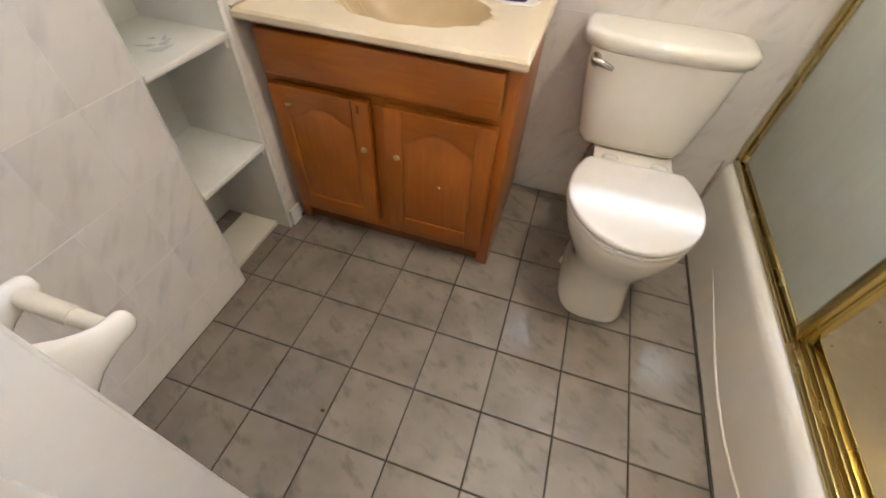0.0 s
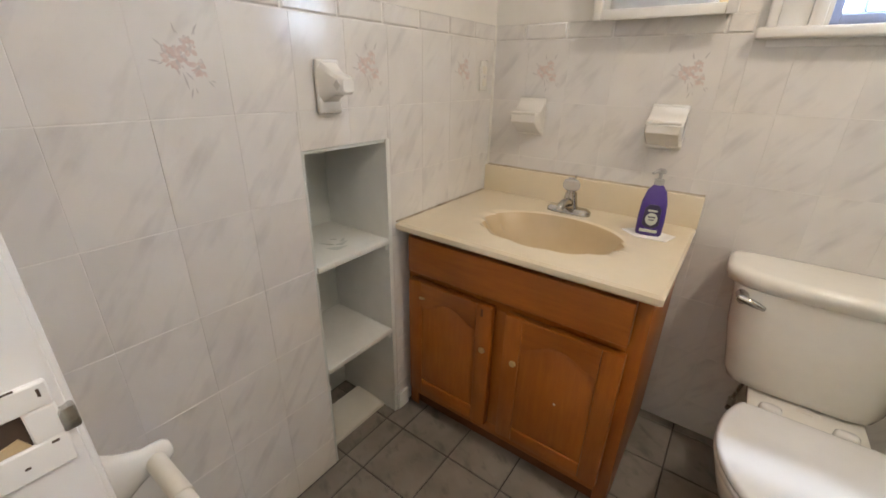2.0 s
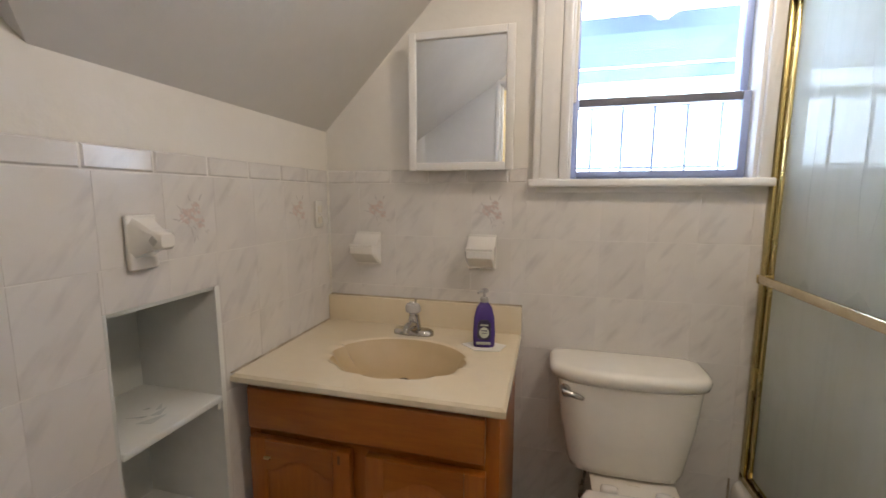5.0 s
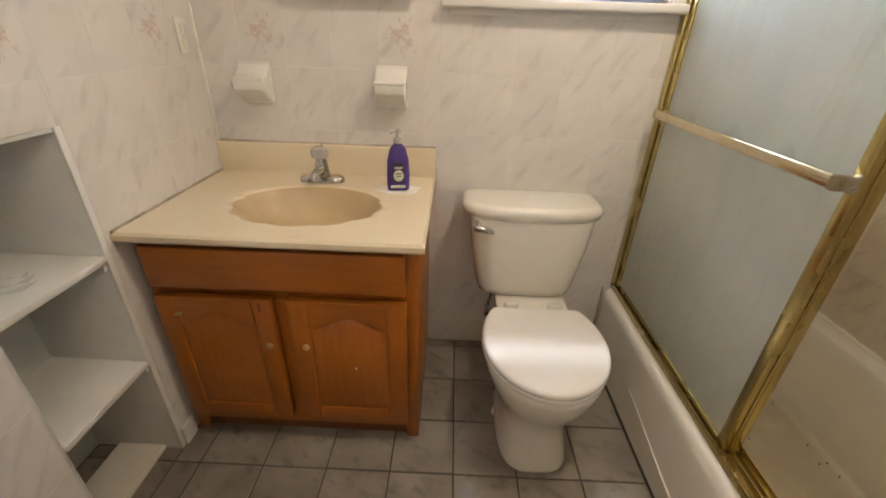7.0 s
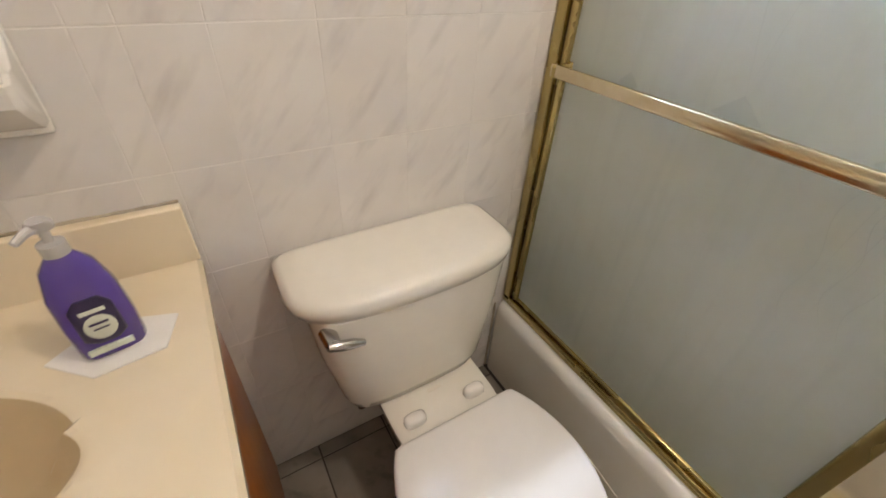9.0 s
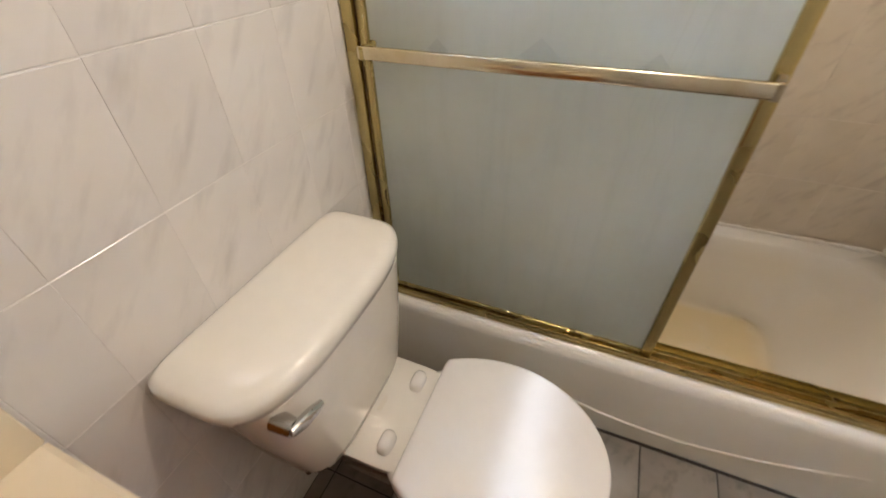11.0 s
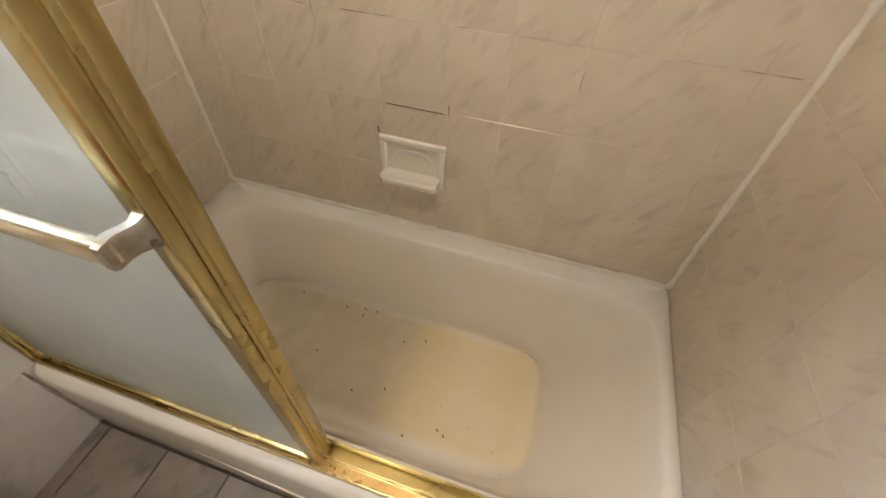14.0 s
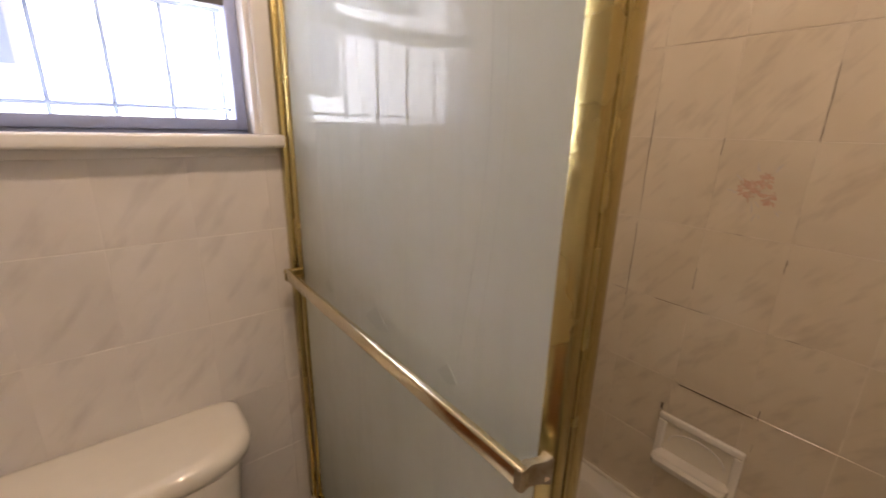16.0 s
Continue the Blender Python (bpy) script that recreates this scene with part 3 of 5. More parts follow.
def rect_point(a, x0, y0, x1, y1):
    dx, dy = math.cos(a), math.sin(a)
    k = min((x1 - BX) / dx if dx > 1e-6 else ((x0 - BX) / dx if dx < -1e-6 else 9), (y1 - BY) / dy if dy > 1e-6 else ((y0 - BY) / dy if dy < -1e-6 else 9))
    return BX + dx * k, BY + dy * k


def bowl_point(a, k, scallop):
    lobe = 1 - scallop * (0.052 * (1 - abs(math.cos(a * 6))) if math.sin(a) < 0.3 else 0.0)
    return BX + 0.226 * k * lobe * math.cos(a), BY + 0.162 * k * lobe * math.sin(a)


angles = sorted([2 * math.pi * k / BN for k in range(BN)] + [math.atan2(y - BY, x - BX) % (2 * math.pi) for x, y in ((0.002, -0.577), (0.794, -0.577), (0.794, -0.018), (0.002, -0.018))])
bm = bmesh.new()
rows = [[bm.verts.new((*rect_point(a, 0.004, -0.572, 0.790, -0.018), 0.748)) for a in angles],
        [bm.verts.new((*rect_point(a, 0.002, -0.577, 0.794, -0.018), 0.754)) for a in angles],
        [bm.verts.new((*rect_point(a, 0.002, -0.577, 0.794, -0.018), 0.768)) for a in angles],
        [bm.verts.new((*rect_point(a, 0.008, -0.570, 0.787, -0.018), 0.776)) for a in angles],
        [bm.verts.new((*bowl_point(a, 1.16, 0), 0.776)) for a in angles],
        [bm.verts.new((*bowl_point(a, 1.045, 1), 0.776)) for a in angles],
        [bm.verts.new((*bowl_point(a, 1.0, 1), 0.772)) for a in angles]]
stitch(bm, rows, caps=False)
on_top("deck", bm, MARBLE)
bm = bmesh.new()
rows = []
for k, z, s, shift in ((1.0, 0.772, 1, 0), (0.965, 0.764, 0.9, 0), (0.90, 0.742, 0.6, 0), (0.80, 0.714, 0.3, 0.004), (0.64, 0.690, 0.1, 0.012), (0.42, 0.674, 0, 0.026), (0.2, 0.667, 0, 0.042), (0.10, 0.665, 0, 0.052)):
    rows.append([bm.verts.new((bowl_point(a, k, s)[0], bowl_point(a, k, s)[1] + shift, z)) for a in angles])
stitch(bm, rows, caps=True, bottom=False)
basin = on_top("basin", bm, BASIN, "tan shell-shaped basin with scalloped edge")
on_top("backsplash", box(0.002, -0.024, 0.774, 0.794, -0.002, 0.880, 0.004, 3), MARBLE)
bm = tube([(BX, BY + 0.052, 0.664), (BX, BY + 0.052, 0.6695)], [0.022, 0.020], 20)
on_top("drain_ring", bm, CHROME, "", basin)
on_top("drain_hole", tube([(BX, BY + 0.052, 0.666), (BX, BY + 0.052, 0.6705)], 0.015, 16), DARK, "", basin)

# faucet
faucet = thing("faucet", "chrome single-handle faucet with a clear knob", "faucet", (0.404, -0.112, 0.776))
part("base_plate", loft([(0, 0, 0, 0.077, 0.027, dict(e=3)), (0, 0, 0.012, 0.076, 0.026, dict(e=3)), (0, 0, 0.020, 0.066, 0.020, dict(e=3))], 32), CHROME, faucet)
part("body", loft([(0, 0.002, 0.016, 0.030, 0.022), (0, 0.002, 0.035, 0.026, 0.021), (0, 0.004, 0.058, 0.021, 0.020), (0, 0.005, 0.072, 0.019, 0.019)], 24), CHROME, faucet)
part("spout", tube([(0, -0.005, 0.036), (0, -0.045, 0.046), (0, -0.070, 0.047), (0, -0.088, 0.041), (0, -0.093, 0.032)], [0.017, 0.0155, 0.0135, 0.012, 0.0105], 16), CHROME, faucet)
part("collar", loft([(0, 0.005, 0.072, 0.016, 0.016), (0, 0.004, 0.080, 0.014, 0.014)], 20), CHROME, faucet)
part("handle", loft([(0, 0.0, 0.079, 0.017, 0.017), (0, -0.003, 0.088, 0.028, 0.027), (0, -0.006, 0.104, 0.029, 0.028), (0, -0.009, 0.116, 0.024, 0.023), (0, -0.010, 0.121, 0.014, 0.013)], 20), PUMP, faucet, "clear round handle")
part("handle_cap", loft([(0, -0.010, 0.120, 0.014, 0.013), (0, -0.010, 0.1245, 0.011, 0.010)], 16), CHROME, faucet)
part("lift_rod", tube([(0, 0.024, 0.016), (0, 0.026, 0.115), (0, 0.026, 0.128)], [0.003, 0.003, 0.0055], 8), CHROME, faucet)

# soap bottle on a bit of paper
paper = tagged(part("paper_napkin", slab([(0.600, -0.175, 0.7765), (0.660, -0.120, 0.7765), (0.752, -0.150, 0.7765), (0.735, -0.212, 0.7765), (0.655, -0.225, 0.7765)], (0, 0, 0.0025)), PAPER), "crumpled white paper napkin lying on the vanity top", "napkin")
soap = thing("soap_bottle", "violet liquid soap bottle with a clear pump", "soap bottle", (0.677, -0.172, 0.779))
soap.rotation_euler = (0, 0, radians(10))
part("bottle", loft([(0, 0, 0, 0.034, 0.020, dict(e=3.5)), (0, 0, 0.006, 0.037, 0.022, dict(e=3.5)), (0, 0, 0.05, 0.038, 0.023, dict(e=3.2)), (0, 0, 0.10, 0.035, 0.021, dict(e=3)), (0, 0, 0.135, 0.026, 0.018, dict(e=2.5)), (0, 0, 0.148, 0.016, 0.014), (0, 0, 0.153, 0.012, 0.012)], 32), PURPLE, soap)
bm = loft([(0, 0, 0.153, 0.0135, 0.0135), (0, 0, 0.168, 0.0135, 0.0135), (0, 0, 0.170, 0.005, 0.005), (0, 0, 0.186, 0.005, 0.005)], 16)
part("pump_collar", bm, PUMP, soap)
bm = loft([(0, 0, 0.186, 0.012, 0.010), (0, -0.003, 0.195, 0.013, 0.012), (0, -0.006, 0.200, 0.009, 0.010)], 16)
tube([(0, -0.004, 0.193), (-0.012, -0.016, 0.193), (-0.022, -0.026, 0.189)], [0.006, 0.005, 0.004], 8, bm=bm)
part("pump_head", bm, PUMP, soap)
label_part = part("label", loft([(0.0, -0.0215, 0.026, 0.012, 0.0025, dict(e=2.5)), (0.0, -0.0228, 0.036, 0.023, 0.0025, dict(e=3)), (0.0, -0.0224, 0.084, 0.022, 0.0025, dict(e=3)), (0.0, -0.0212, 0.096, 0.012, 0.0025, dict(e=2.5))], 24), INK, soap, "dark violet oval label with illegible writing")
disc = bmesh.new()
stitch(disc, [[disc.verts.new((r_ * math.cos(a_), y_, 0.053 + 1.15 * r_ * math.sin(a_))) for a_ in (2 * math.pi * k / 24 for k in range(24))] for r_, y_ in ((0.0165, -0.0245), (0.0165, -0.0258), (0.0150, -0.0262))])
seal = part("label_disc", disc, LABEL, label_part, "pale round field on the label")
part("writing_bar", box(-0.010, -0.0266, 0.058, 0.010, -0.0262, 0.0615), INK, seal)
part("writing_bar", box(-0.008, -0.0266, 0.050, 0.008, -0.0262, 0.0525), INK, seal)
part("writing_bar", box(-0.013, -0.0256, 0.076, 0.013, -0.0244, 0.0815), LABEL, label_part)
part("writing_bar", box(-0.026, -0.0262, 0.012, 0.022, -0.0222, 0.020), LABEL, soap)

# ---- toilet ----
TX = 1.142
toilet = thing("toilet", "white porcelain two-piece toilet with closed plastic lid", "toilet", (TX, -0.36, 0))


def on_toilet(name, bm, m, label="", parent=None):
    bmesh.ops.translate(bm, verts=bm.verts, vec=(-TX, 0.36, 0))
    return part(name, bm, m, parent or toilet, label, 60)


sq = dict(e=6, front=4.2)
tank = on_toilet("tank", loft([(TX, -0.118, 0.388, 0.135, 0.070, sq), (TX, -0.118, 0.394, 0.168, 0.086, sq), (TX, -0.117, 0.42, 0.178, 0.092, sq), (TX, -0.113, 0.56, 0.205, 0.099, sq), (TX, -0.112, 0.694, 0.219, 0.103, sq)], 56), PORCELAIN)
dd = dict(e=9, front=3.0)
on_toilet("tank_lid", loft([(TX, -0.110, 0.693, 0.226, 0.104, dd), (TX, -0.110, 0.696, 0.240, 0.109, dd), (TX, -0.110, 0.715, 0.246, 0.112, dd), (TX, -0.110, 0.729, 0.243, 0.110, dd), (TX, -0.110, 0.737, 0.230, 0.100, dd), (TX, -0.108, 0.739, 0.20, 0.085, dd)], 64), PORCELAIN)
bx = TX + 0.022
on_toilet("bowl", loft([(bx, -0.43, 0.0, 0.118, 0.205, dict(e=3.4)), (bx, -0.43, 0.012, 0.119, 0.206, dict(e=3.4)), (bx, -0.43, 0.05, 0.112, 0.198, dict(e=3)), (bx, -0.425, 0.13, 0.106, 0.188, dict(e=2.7)), (bx, -0.43, 0.19, 0.118, 0.197, dict(e=2.4)), (bx, -0.445, 0.25, 0.148, 0.215, dict(e=2.2)), (bx, -0.46, 0.31, 0.174, 0.228, dict(e=2.15)), (bx, -0.468, 0.355, 0.184, 0.232, dict(e=2.1)), (bx, -0.468, 0.376, 0.182, 0.230, dict(e=2.1)), (bx, -0.468, 0.381, 0.172, 0.22, dict(e=2.1))], 48), PORCELAIN)
on_toilet("deck", loft([(bx, -0.20, 0.17, 0.085, 0.13, dict(e=4)), (bx, -0.20, 0.30, 0.105, 0.155, dict(e=4)), (bx, -0.19, 0.365, 0.128, 0.165, dict(e=5)), (bx, -0.19, 0.380, 0.128, 0.165, dict(e=5)), (bx, -0.19, 0.384, 0.120, 0.158, dict(e=5))], 40), PORCELAIN)


def seat_rings(specs, n=64):
    """Seat outlines: round in front, tapering to a straight edge at the hinges."""
    bm, rings = bmesh.new(), []
    for z, k, d in specs:
        out = []
        for j in range(n):
            a = 2 * math.pi * j / n
            c, s = math.cos(a), math.sin(a)
            y = max(-0.228, 0.228 * s) if s < 0 else min(0.25 * s, 0.162)
            out.append(bm.verts.new((bx - 0.003 + 0.192 * c * k, -0.480 + y * k, z)))
        rings.append(out)
    stitch(bm, rings)
    return bm


on_toilet("seat", seat_rings([(0.3835, 0.95, 0), (0.385, 0.99, 0), (0.395, 1.0, 0), (0.399, 0.985, 0)]), SEAT)
on_toilet("lid", seat_rings([(0.4015, 0.965, 0), (0.4030, 0.992, 0), (0.4080, 1.0, 0), (0.4140, 0.996, 0), (0.4185, 0.984, 0), (0.4212, 0.964, 0), (0.4226, 0.935, 0), (0.4240, 0.80, 0), (0.4252, 0.55, 0), (0.4258, 0.30, 0), (0.4260, 0.10, 0)]), SEAT)
for dx in (-0.078, 0.078):
    on_toilet("hinge", loft([(bx + dx, -0.270, 0.383, 0.026, 0.016, dict(e=3)), (bx + dx, -0.270, 0.398, 0.025, 0.015, dict(e=3)), (bx + dx, -0.270, 0.404, 0.018, 0.010, dict(e=3))], 20), SEAT)
on_toilet("maker_mark", box(bx - 0.018, -0.222, 0.384, bx + 0.018, -0.212, 0.3852), ROLLER, "faint stamped mark on the deck")
bm = tube([(0.950, -0.190, 0.668), (0.950, -0.226, 0.668)], [0.017, 0.014], 16)
tube([(0.940, -0.228, 0.674), (0.960, -0.231, 0.670), (0.985, -0.232, 0.664), (1.003, -0.231, 0.657)], [0.008, 0.0105, 0.0095, 0.006], 12, bm=bm)
on_toilet("flush_lever", bm, CHROME, "chrome flush lever")
on_toilet("bolt_cap", loft([(bx - 0.108, -0.40, 0.0, 0.02, 0.02), (bx - 0.108, -0.40, 0.018, 0.014, 0.014)], 16), PORCELAIN)

valve = thing("supply_valve", "dark corroded water supply valve and hose behind the toilet", "valve", (1.03, -0.03, 0.2))
part("stub_pipe", tube([(0.0, 0.04, 0.0), (0.0, -0.01, 0.0)], 0.008, 10), RUST, valve)
part("valve_body", tube([(0, -0.010, -0.018), (0, -0.010, 0.03)], 0.011, 12), STEEL, valve)
part("handle", loft([(0.0, -0.034, -0.005, 0.014, 0.009), (0.0, -0.034, 0.006, 0.014, 0.009)], 14), RUST, valve)
part("hose", tube([(0, -0.010, 0.03), (0.008, -0.016, 0.09), (0.02, -0.035, 0.14), (0.03, -0.05, 0.19)], 0.006, 8), STEEL, valve)

def bead(p, q, r, n=60, seed=3):
    """A hand-run bead of sealant of uneven width."""
    g = random.Random(seed)
    a_, b_ = Vector(p), Vector(q)
    return tube([a_.lerp(b_, k / n) for k in range(n + 1)], [r * g.uniform(0.7, 1.35) for _ in range(n + 1)], 8)


# ---- bathtub ----
bathtub = thing("bathtub", "white enamelled steel bathtub with a yellow-stained floor", "bathtub", (1.91, -0.76, 0))
TC = (1.9095, -0.7585)


def on_tub(name, bm, m, label="", parent=None, smooth=60):
    ob = part(name, bm, m, parent or bathtub, label, smooth)
    ob.location = (-1.91, 0.76, 0)
    return ob


HX, HY = (W - TUB_X) / 2 - 0.001, 0.7575
ox = (W + TUB_X) / 2
o, i = dict(e=60), dict(e=7)
specs = [(ox, TC[1], 0.002, HX, HY, o), (ox, TC[1], 0.285, HX, HY, o), (ox + 0.003, TC[1], 0.306, HX - 0.003, HY, o), (ox + 0.010, TC[1], 0.318, HX - 0.010, HY, o), (ox + 0.02, TC[1], 0.323, HX - 0.022, HY - 0.003, o),
         (1.925, -0.781, 0.3255, 0.318, 0.705, i), (1.925, -0.781, 0.3235, 0.312, 0.699, i), (1.925, -0.780, 0.316, 0.307, 0.694, i), (1.923, -0.777, 0.296, 0.300, 0.684, i), (1.915, -0.755, 0.20, 0.266, 0.622, dict(e=6)), (1.905, -0.722, 0.115, 0.234, 0.556, dict(e=5)), (1.91, -0.705, 0.080, 0.221, 0.537, dict(e=5)), (1.915, -0.702, 0.066, 0.212, 0.530, dict(e=6)), (1.92, -0.70, 0.0600, 0.201, 0.521, dict(e=6)), (1.92, -0.70, 0.0580, 0.188, 0.508, dict(e=6)), (1.92, -0.70, 0.054, 0.05, 0.2, dict(e=4))]
on_tub("shell", loft(specs, 120, bottom=False), TUB)
arc = [(TUB_X + 0.001, -0.40 - 0.92 * u, 0.145 + 0.04 * u - 0.09 * math.sin(math.pi * u ** 1.2)) for u in (k / 24 for k in range(25))]
on_tub("apron_ridge", tube(arc, [0.001 + 0.0045 * math.sin(math.pi * k / 24) for k in range(25)], 8), TUB, "curved pressed ridge on the apron")
drain = on_tub("drain", tube([(1.905, -0.262, 0.052), (1.905, -0.262, 0.064)], [0.031, 0.028], 20), STOPPER, "dark green fouled drain")
on_tub("drain_stopper", tube([(1.905, -0.262, 0.060), (1.905, -0.262, 0.069)], [0.023, 0.018], 18), STOPPER, "dark drain stopper", drain)
for x, y in ((2.085, -0.535), (2.098, -0.60), (2.10, -0.645), (2.07, -0.604), (2.045, -0.845), (1.815, -0.686), (1.775, -0.991), (1.785, -0.97), (1.74, -0.88), (2.09, -0.36), (2.02, -0.777), (1.90, -0.52), (1.85, -0.78)):
    on_tub("debris_speck", tube([(x - 0.004, y, 0.0605), (x + 0.0005, y + 0.004, 0.0615), (x + 0.004, y + 0.005, 0.0605)], [0.0012, 0.0026, 0.001], 6), RUST, "dark speck of debris")
tagged(part("caulk_joint", tube([(TUB_X - 0.002, 0, 0.003), (TUB_X - 0.002, FRONT + 0.01, 0.003)], 0.004, 6), DARK_GROUT), "dark caulked joint along the tub base", "caulk", kind="structure")
tagged(part("caulk_joint", bead((TUB_X - 0.001, -0.002, 0.004), (TUB_X - 0.001, -0.002, 0.318), 0.0036, 30, 9), DIRTY_CAULK), "dirty caulk line where tub and wall meet", "caulk", kind="structure")
tagged(part("caulk_joint", bead((W - 0.003, -0.003, 0.33), (W - 0.003, -0.003, 2.2), 0.0065, 90, 1), CAULK), "white caulk line in the shower corner", "caulk", kind="structure")
tagged(part("caulk_joint", bead((W - 0.003, FRONT + 0.003, 0.33), (W - 0.003, FRONT + 0.003, 2.2), 0.0075, 90, 2), CAULK), "white caulk line in the shower corner", "caulk", kind="structure")
tagged(part("caulk_joint", bead((W - 0.002, 0, 0.328), (W - 0.002, FRONT, 0.328), 0.0075, 90, 4), CAULK), "white caulk line above the tub rim", "caulk", kind="structure")
tagged(part("caulk_joint", bead((0.002, -0.002, 0.88), (0.002, -0.002, 1.388), 0.005, 40, 6), CAULK), "white caulk line in the wall corner", "caulk", kind="structure")

tagged(part("caulk_joint", bead((0.003, -0.572, 0.777), (0.003, -0.024, 0.777), 0.0036, 40, 7), DIRTY_CAULK), "dirty caulk line between vanity top and wall", "caulk", kind="structure")
tagged(part("caulk_joint", bead((0.003, -0.003, 0.881), (0.792, -0.003, 0.881), 0.003, 50, 8), DIRTY_CAULK), "dirty caulk line above the backsplash", "caulk", kind="structure")

# ---- shower enclosure ----
SX, SZ, ST = 1.572, 0.325, 1.86
enclosure = thing("shower_frame", "polished brass shower door frame on the tub rim", "shower frame", (SX, -0.76, SZ))


def on_frame(name, bm, m, label="", parent=None):
    bmesh.ops.translate(bm, verts=bm.verts, vec=(-SX, 0.76, -SZ))
    return part(name, bm, m, parent or enclosure, label)


track = on_frame("bottom_track", box(SX - 0.030, -1.512, SZ, SX + 0.030, -0.004, SZ + 0.012, 0.002), GOLD)
for dx, h in ((-0.030, 0.026), (-0.004, 0.030), (0.026, 0.036)):
    on_frame("track_lip", box(SX + dx, -1.508, SZ + 0.010, SX + dx + 0.004, -0.006, SZ + h, 0.001), GOLD, "", track)
on_frame("track_groove", box(SX - 0.024, -1.5, SZ + 0.0122, SX - 0.006, -0.01, SZ + 0.0135), DULL_GOLD, "", track)
on_frame("wall_jamb", box(SX - 0.030, -0.030, SZ + 0.012, SX + 0.030, -0.003, ST, 0.003), GOLD)
on_frame("jamb_seal", box(SX - 0.018, -0.0335, SZ + 0.04, SX - 0.004, -0.0295, ST - 0.01), RUBBER)
on_frame("wall_jamb", box(SX - 0.030, -1.513, SZ + 0.012, SX - 0.002, -1.486, ST, 0.003), GOLD)
on_frame("jamb_channel", box(SX - 0.002, -1.513, SZ + 0.012, SX + 0.014, -1.4885, ST, 0.002), DULL_GOLD, "dull brass inner channel")
on_frame("header", box(SX - 0.034, -1.513, ST, SX + 0.034, -0.003, ST + 0.05, 0.004), GOLD)
on_frame("bumper", tube([(SX - 0.026, -1.484, 1.06), (SX - 0.026, -1.472, 1.06)], 0.007, 12), PUMP, "clear rubber bumper")


def sliding_door(x, y0, y1, bar, label):
    """A frosted panel in a brass frame, hung between y0 (free edge) and y1 (wall side)."""
    z0, z1 = SZ + 0.018, ST + 0.01
    ob = thing("shower_door", label, "shower door", (x, (y0 + y1) / 2, z0), group="sliding shower doors")

    def on(name, bm, m, lab="", parent=None):
        bmesh.ops.translate(bm, verts=bm.verts, vec=(-x, -(y0 + y1) / 2, -z0))
        return part(name, bm, m, parent or ob, lab)

    glass = on("glass", box(x - 0.0025, y0 + 0.01, z0 + 0.01, x + 0.0025, y1 - 0.01, z1 - 0.01), FROST, "frosted glass with an etched arch pattern")
    on("stile", box(x - 0.011, y0, z0, x + 0.011, y0 + 0.026, z1, 0.004), GOLD)
    on("stile", box(x - 0.011, y1 - 0.020, z0, x + 0.011, y1, z1, 0.004), GOLD)
    on("rail", box(x - 0.010, y0 + 0.026, z0, x + 0.010, y1 - 0.020, z0 + 0.022, 0.003), GOLD)
    on("rail", box(x - 0.010, y0 + 0.026, z1 - 0.03, x + 0.010, y1 - 0.020, z1, 0.003), GOLD)
    yc = (y0 + y1) / 2
    if bar:
        for peak, lean, top, foot in ((-0.405, 0.05, 1.80, 1.075), (-0.405, -0.05, 1.80, 1.075), (-0.600, -0.05, 1.80, 0.86), (-0.622, -0.05, 1.80, 0.82), (-0.205, 0.03, 1.80, 1.06), (-0.596, 0.012, 1.00, 0.78), (-0.634, 0.010, 1.00, 0.82), (-0.668, 0.010, 1.00, 0.80)):
            pts = [(x - 0.0024, peak + lean * math.sin(2.4 * u) + 0.008 * math.sin(9 * u), foot + (top - foot) * u) for u in (k / 20 for k in range(21))]
            on("etched_line", tube(pts, [0.0002 + 0.0002 * min(1, 5 * k / 20) for k in range(21)], 6), ETCH, "", glass)
        for yd, w, h in ((-0.405, 0.040, 0.034), (-0.600, 0.022, 0.022), (-0.205, 0.022, 0.022)):
            on("etched_diamond", slab([(x - 0.0026, yd - w, 1.040), (x - 0.0026, yd, 1.030), (x - 0.0026, yd + w, 1.040), (x - 0.0026, yd, 1.040 + h)], (-0.0008, 0, 0)), ETCH, "", glass)
    if bar:
        xb, zb = x - 0.042, 1.033
        rail = on("towel_bar", box(xb - 0.006, y0 + 0.012, zb - 0.013, xb + 0.006, y1 - 0.012, zb + 0.013, 0.004, 3), BAR_METAL, "brass towel bar across the door")
        for y in (y0 + 0.021, y1 - 0.020):
            bm = bmesh.new()
            stitch(bm, [[bm.verts.new((xx, y + o_ + c * w_, zb - 0.001 + d * h_)) for c, d in ((-1, -0.8), (-0.8, -1), (0.8, -1), (1, -0.8), (1, 0.8), (0.8, 1), (-0.8, 1), (-1, 0.8))] for xx, o_, w_, h_ in ((xb - 0.0064, -0.003, 0.0045, 0.0122), (xb - 0.002, -0.003, 0.0062, 0.0138), (xb + 0.008, -0.002, 0.0062, 0.0140), (xb + 0.016, -0.005, 0.0055, 0.0135), (xb + 0.024, -0.009, 0.0055, 0.0145), (x - 0.010, -0.010, 0.0075, 0.018))])
            on("bracket", bm, WORN if y < -0.5 else GOLD, "worn curved bracket", rail)
    return ob


on_frame("meeting_seal", box(SX - 0.004, -0.7875, SZ + 0.03, SX + 0.005, -0.770, ST - 0.02, 0.001), GOLD, "brass seal between the doors")
sliding_door(SX - 0.011, -0.786, -0.034, True, "frosted glass sliding shower door with brass frame and towel bar")
sliding_door(SX + 0.0125, -0.789, -0.034, False, "frosted glass inner sliding shower door with brass frame")

# ---- window ----
window = thing("window_1", "white double-hung sash window with a deep painted stool", "window", (1.22, 0.05, 1.345), kind="structure")


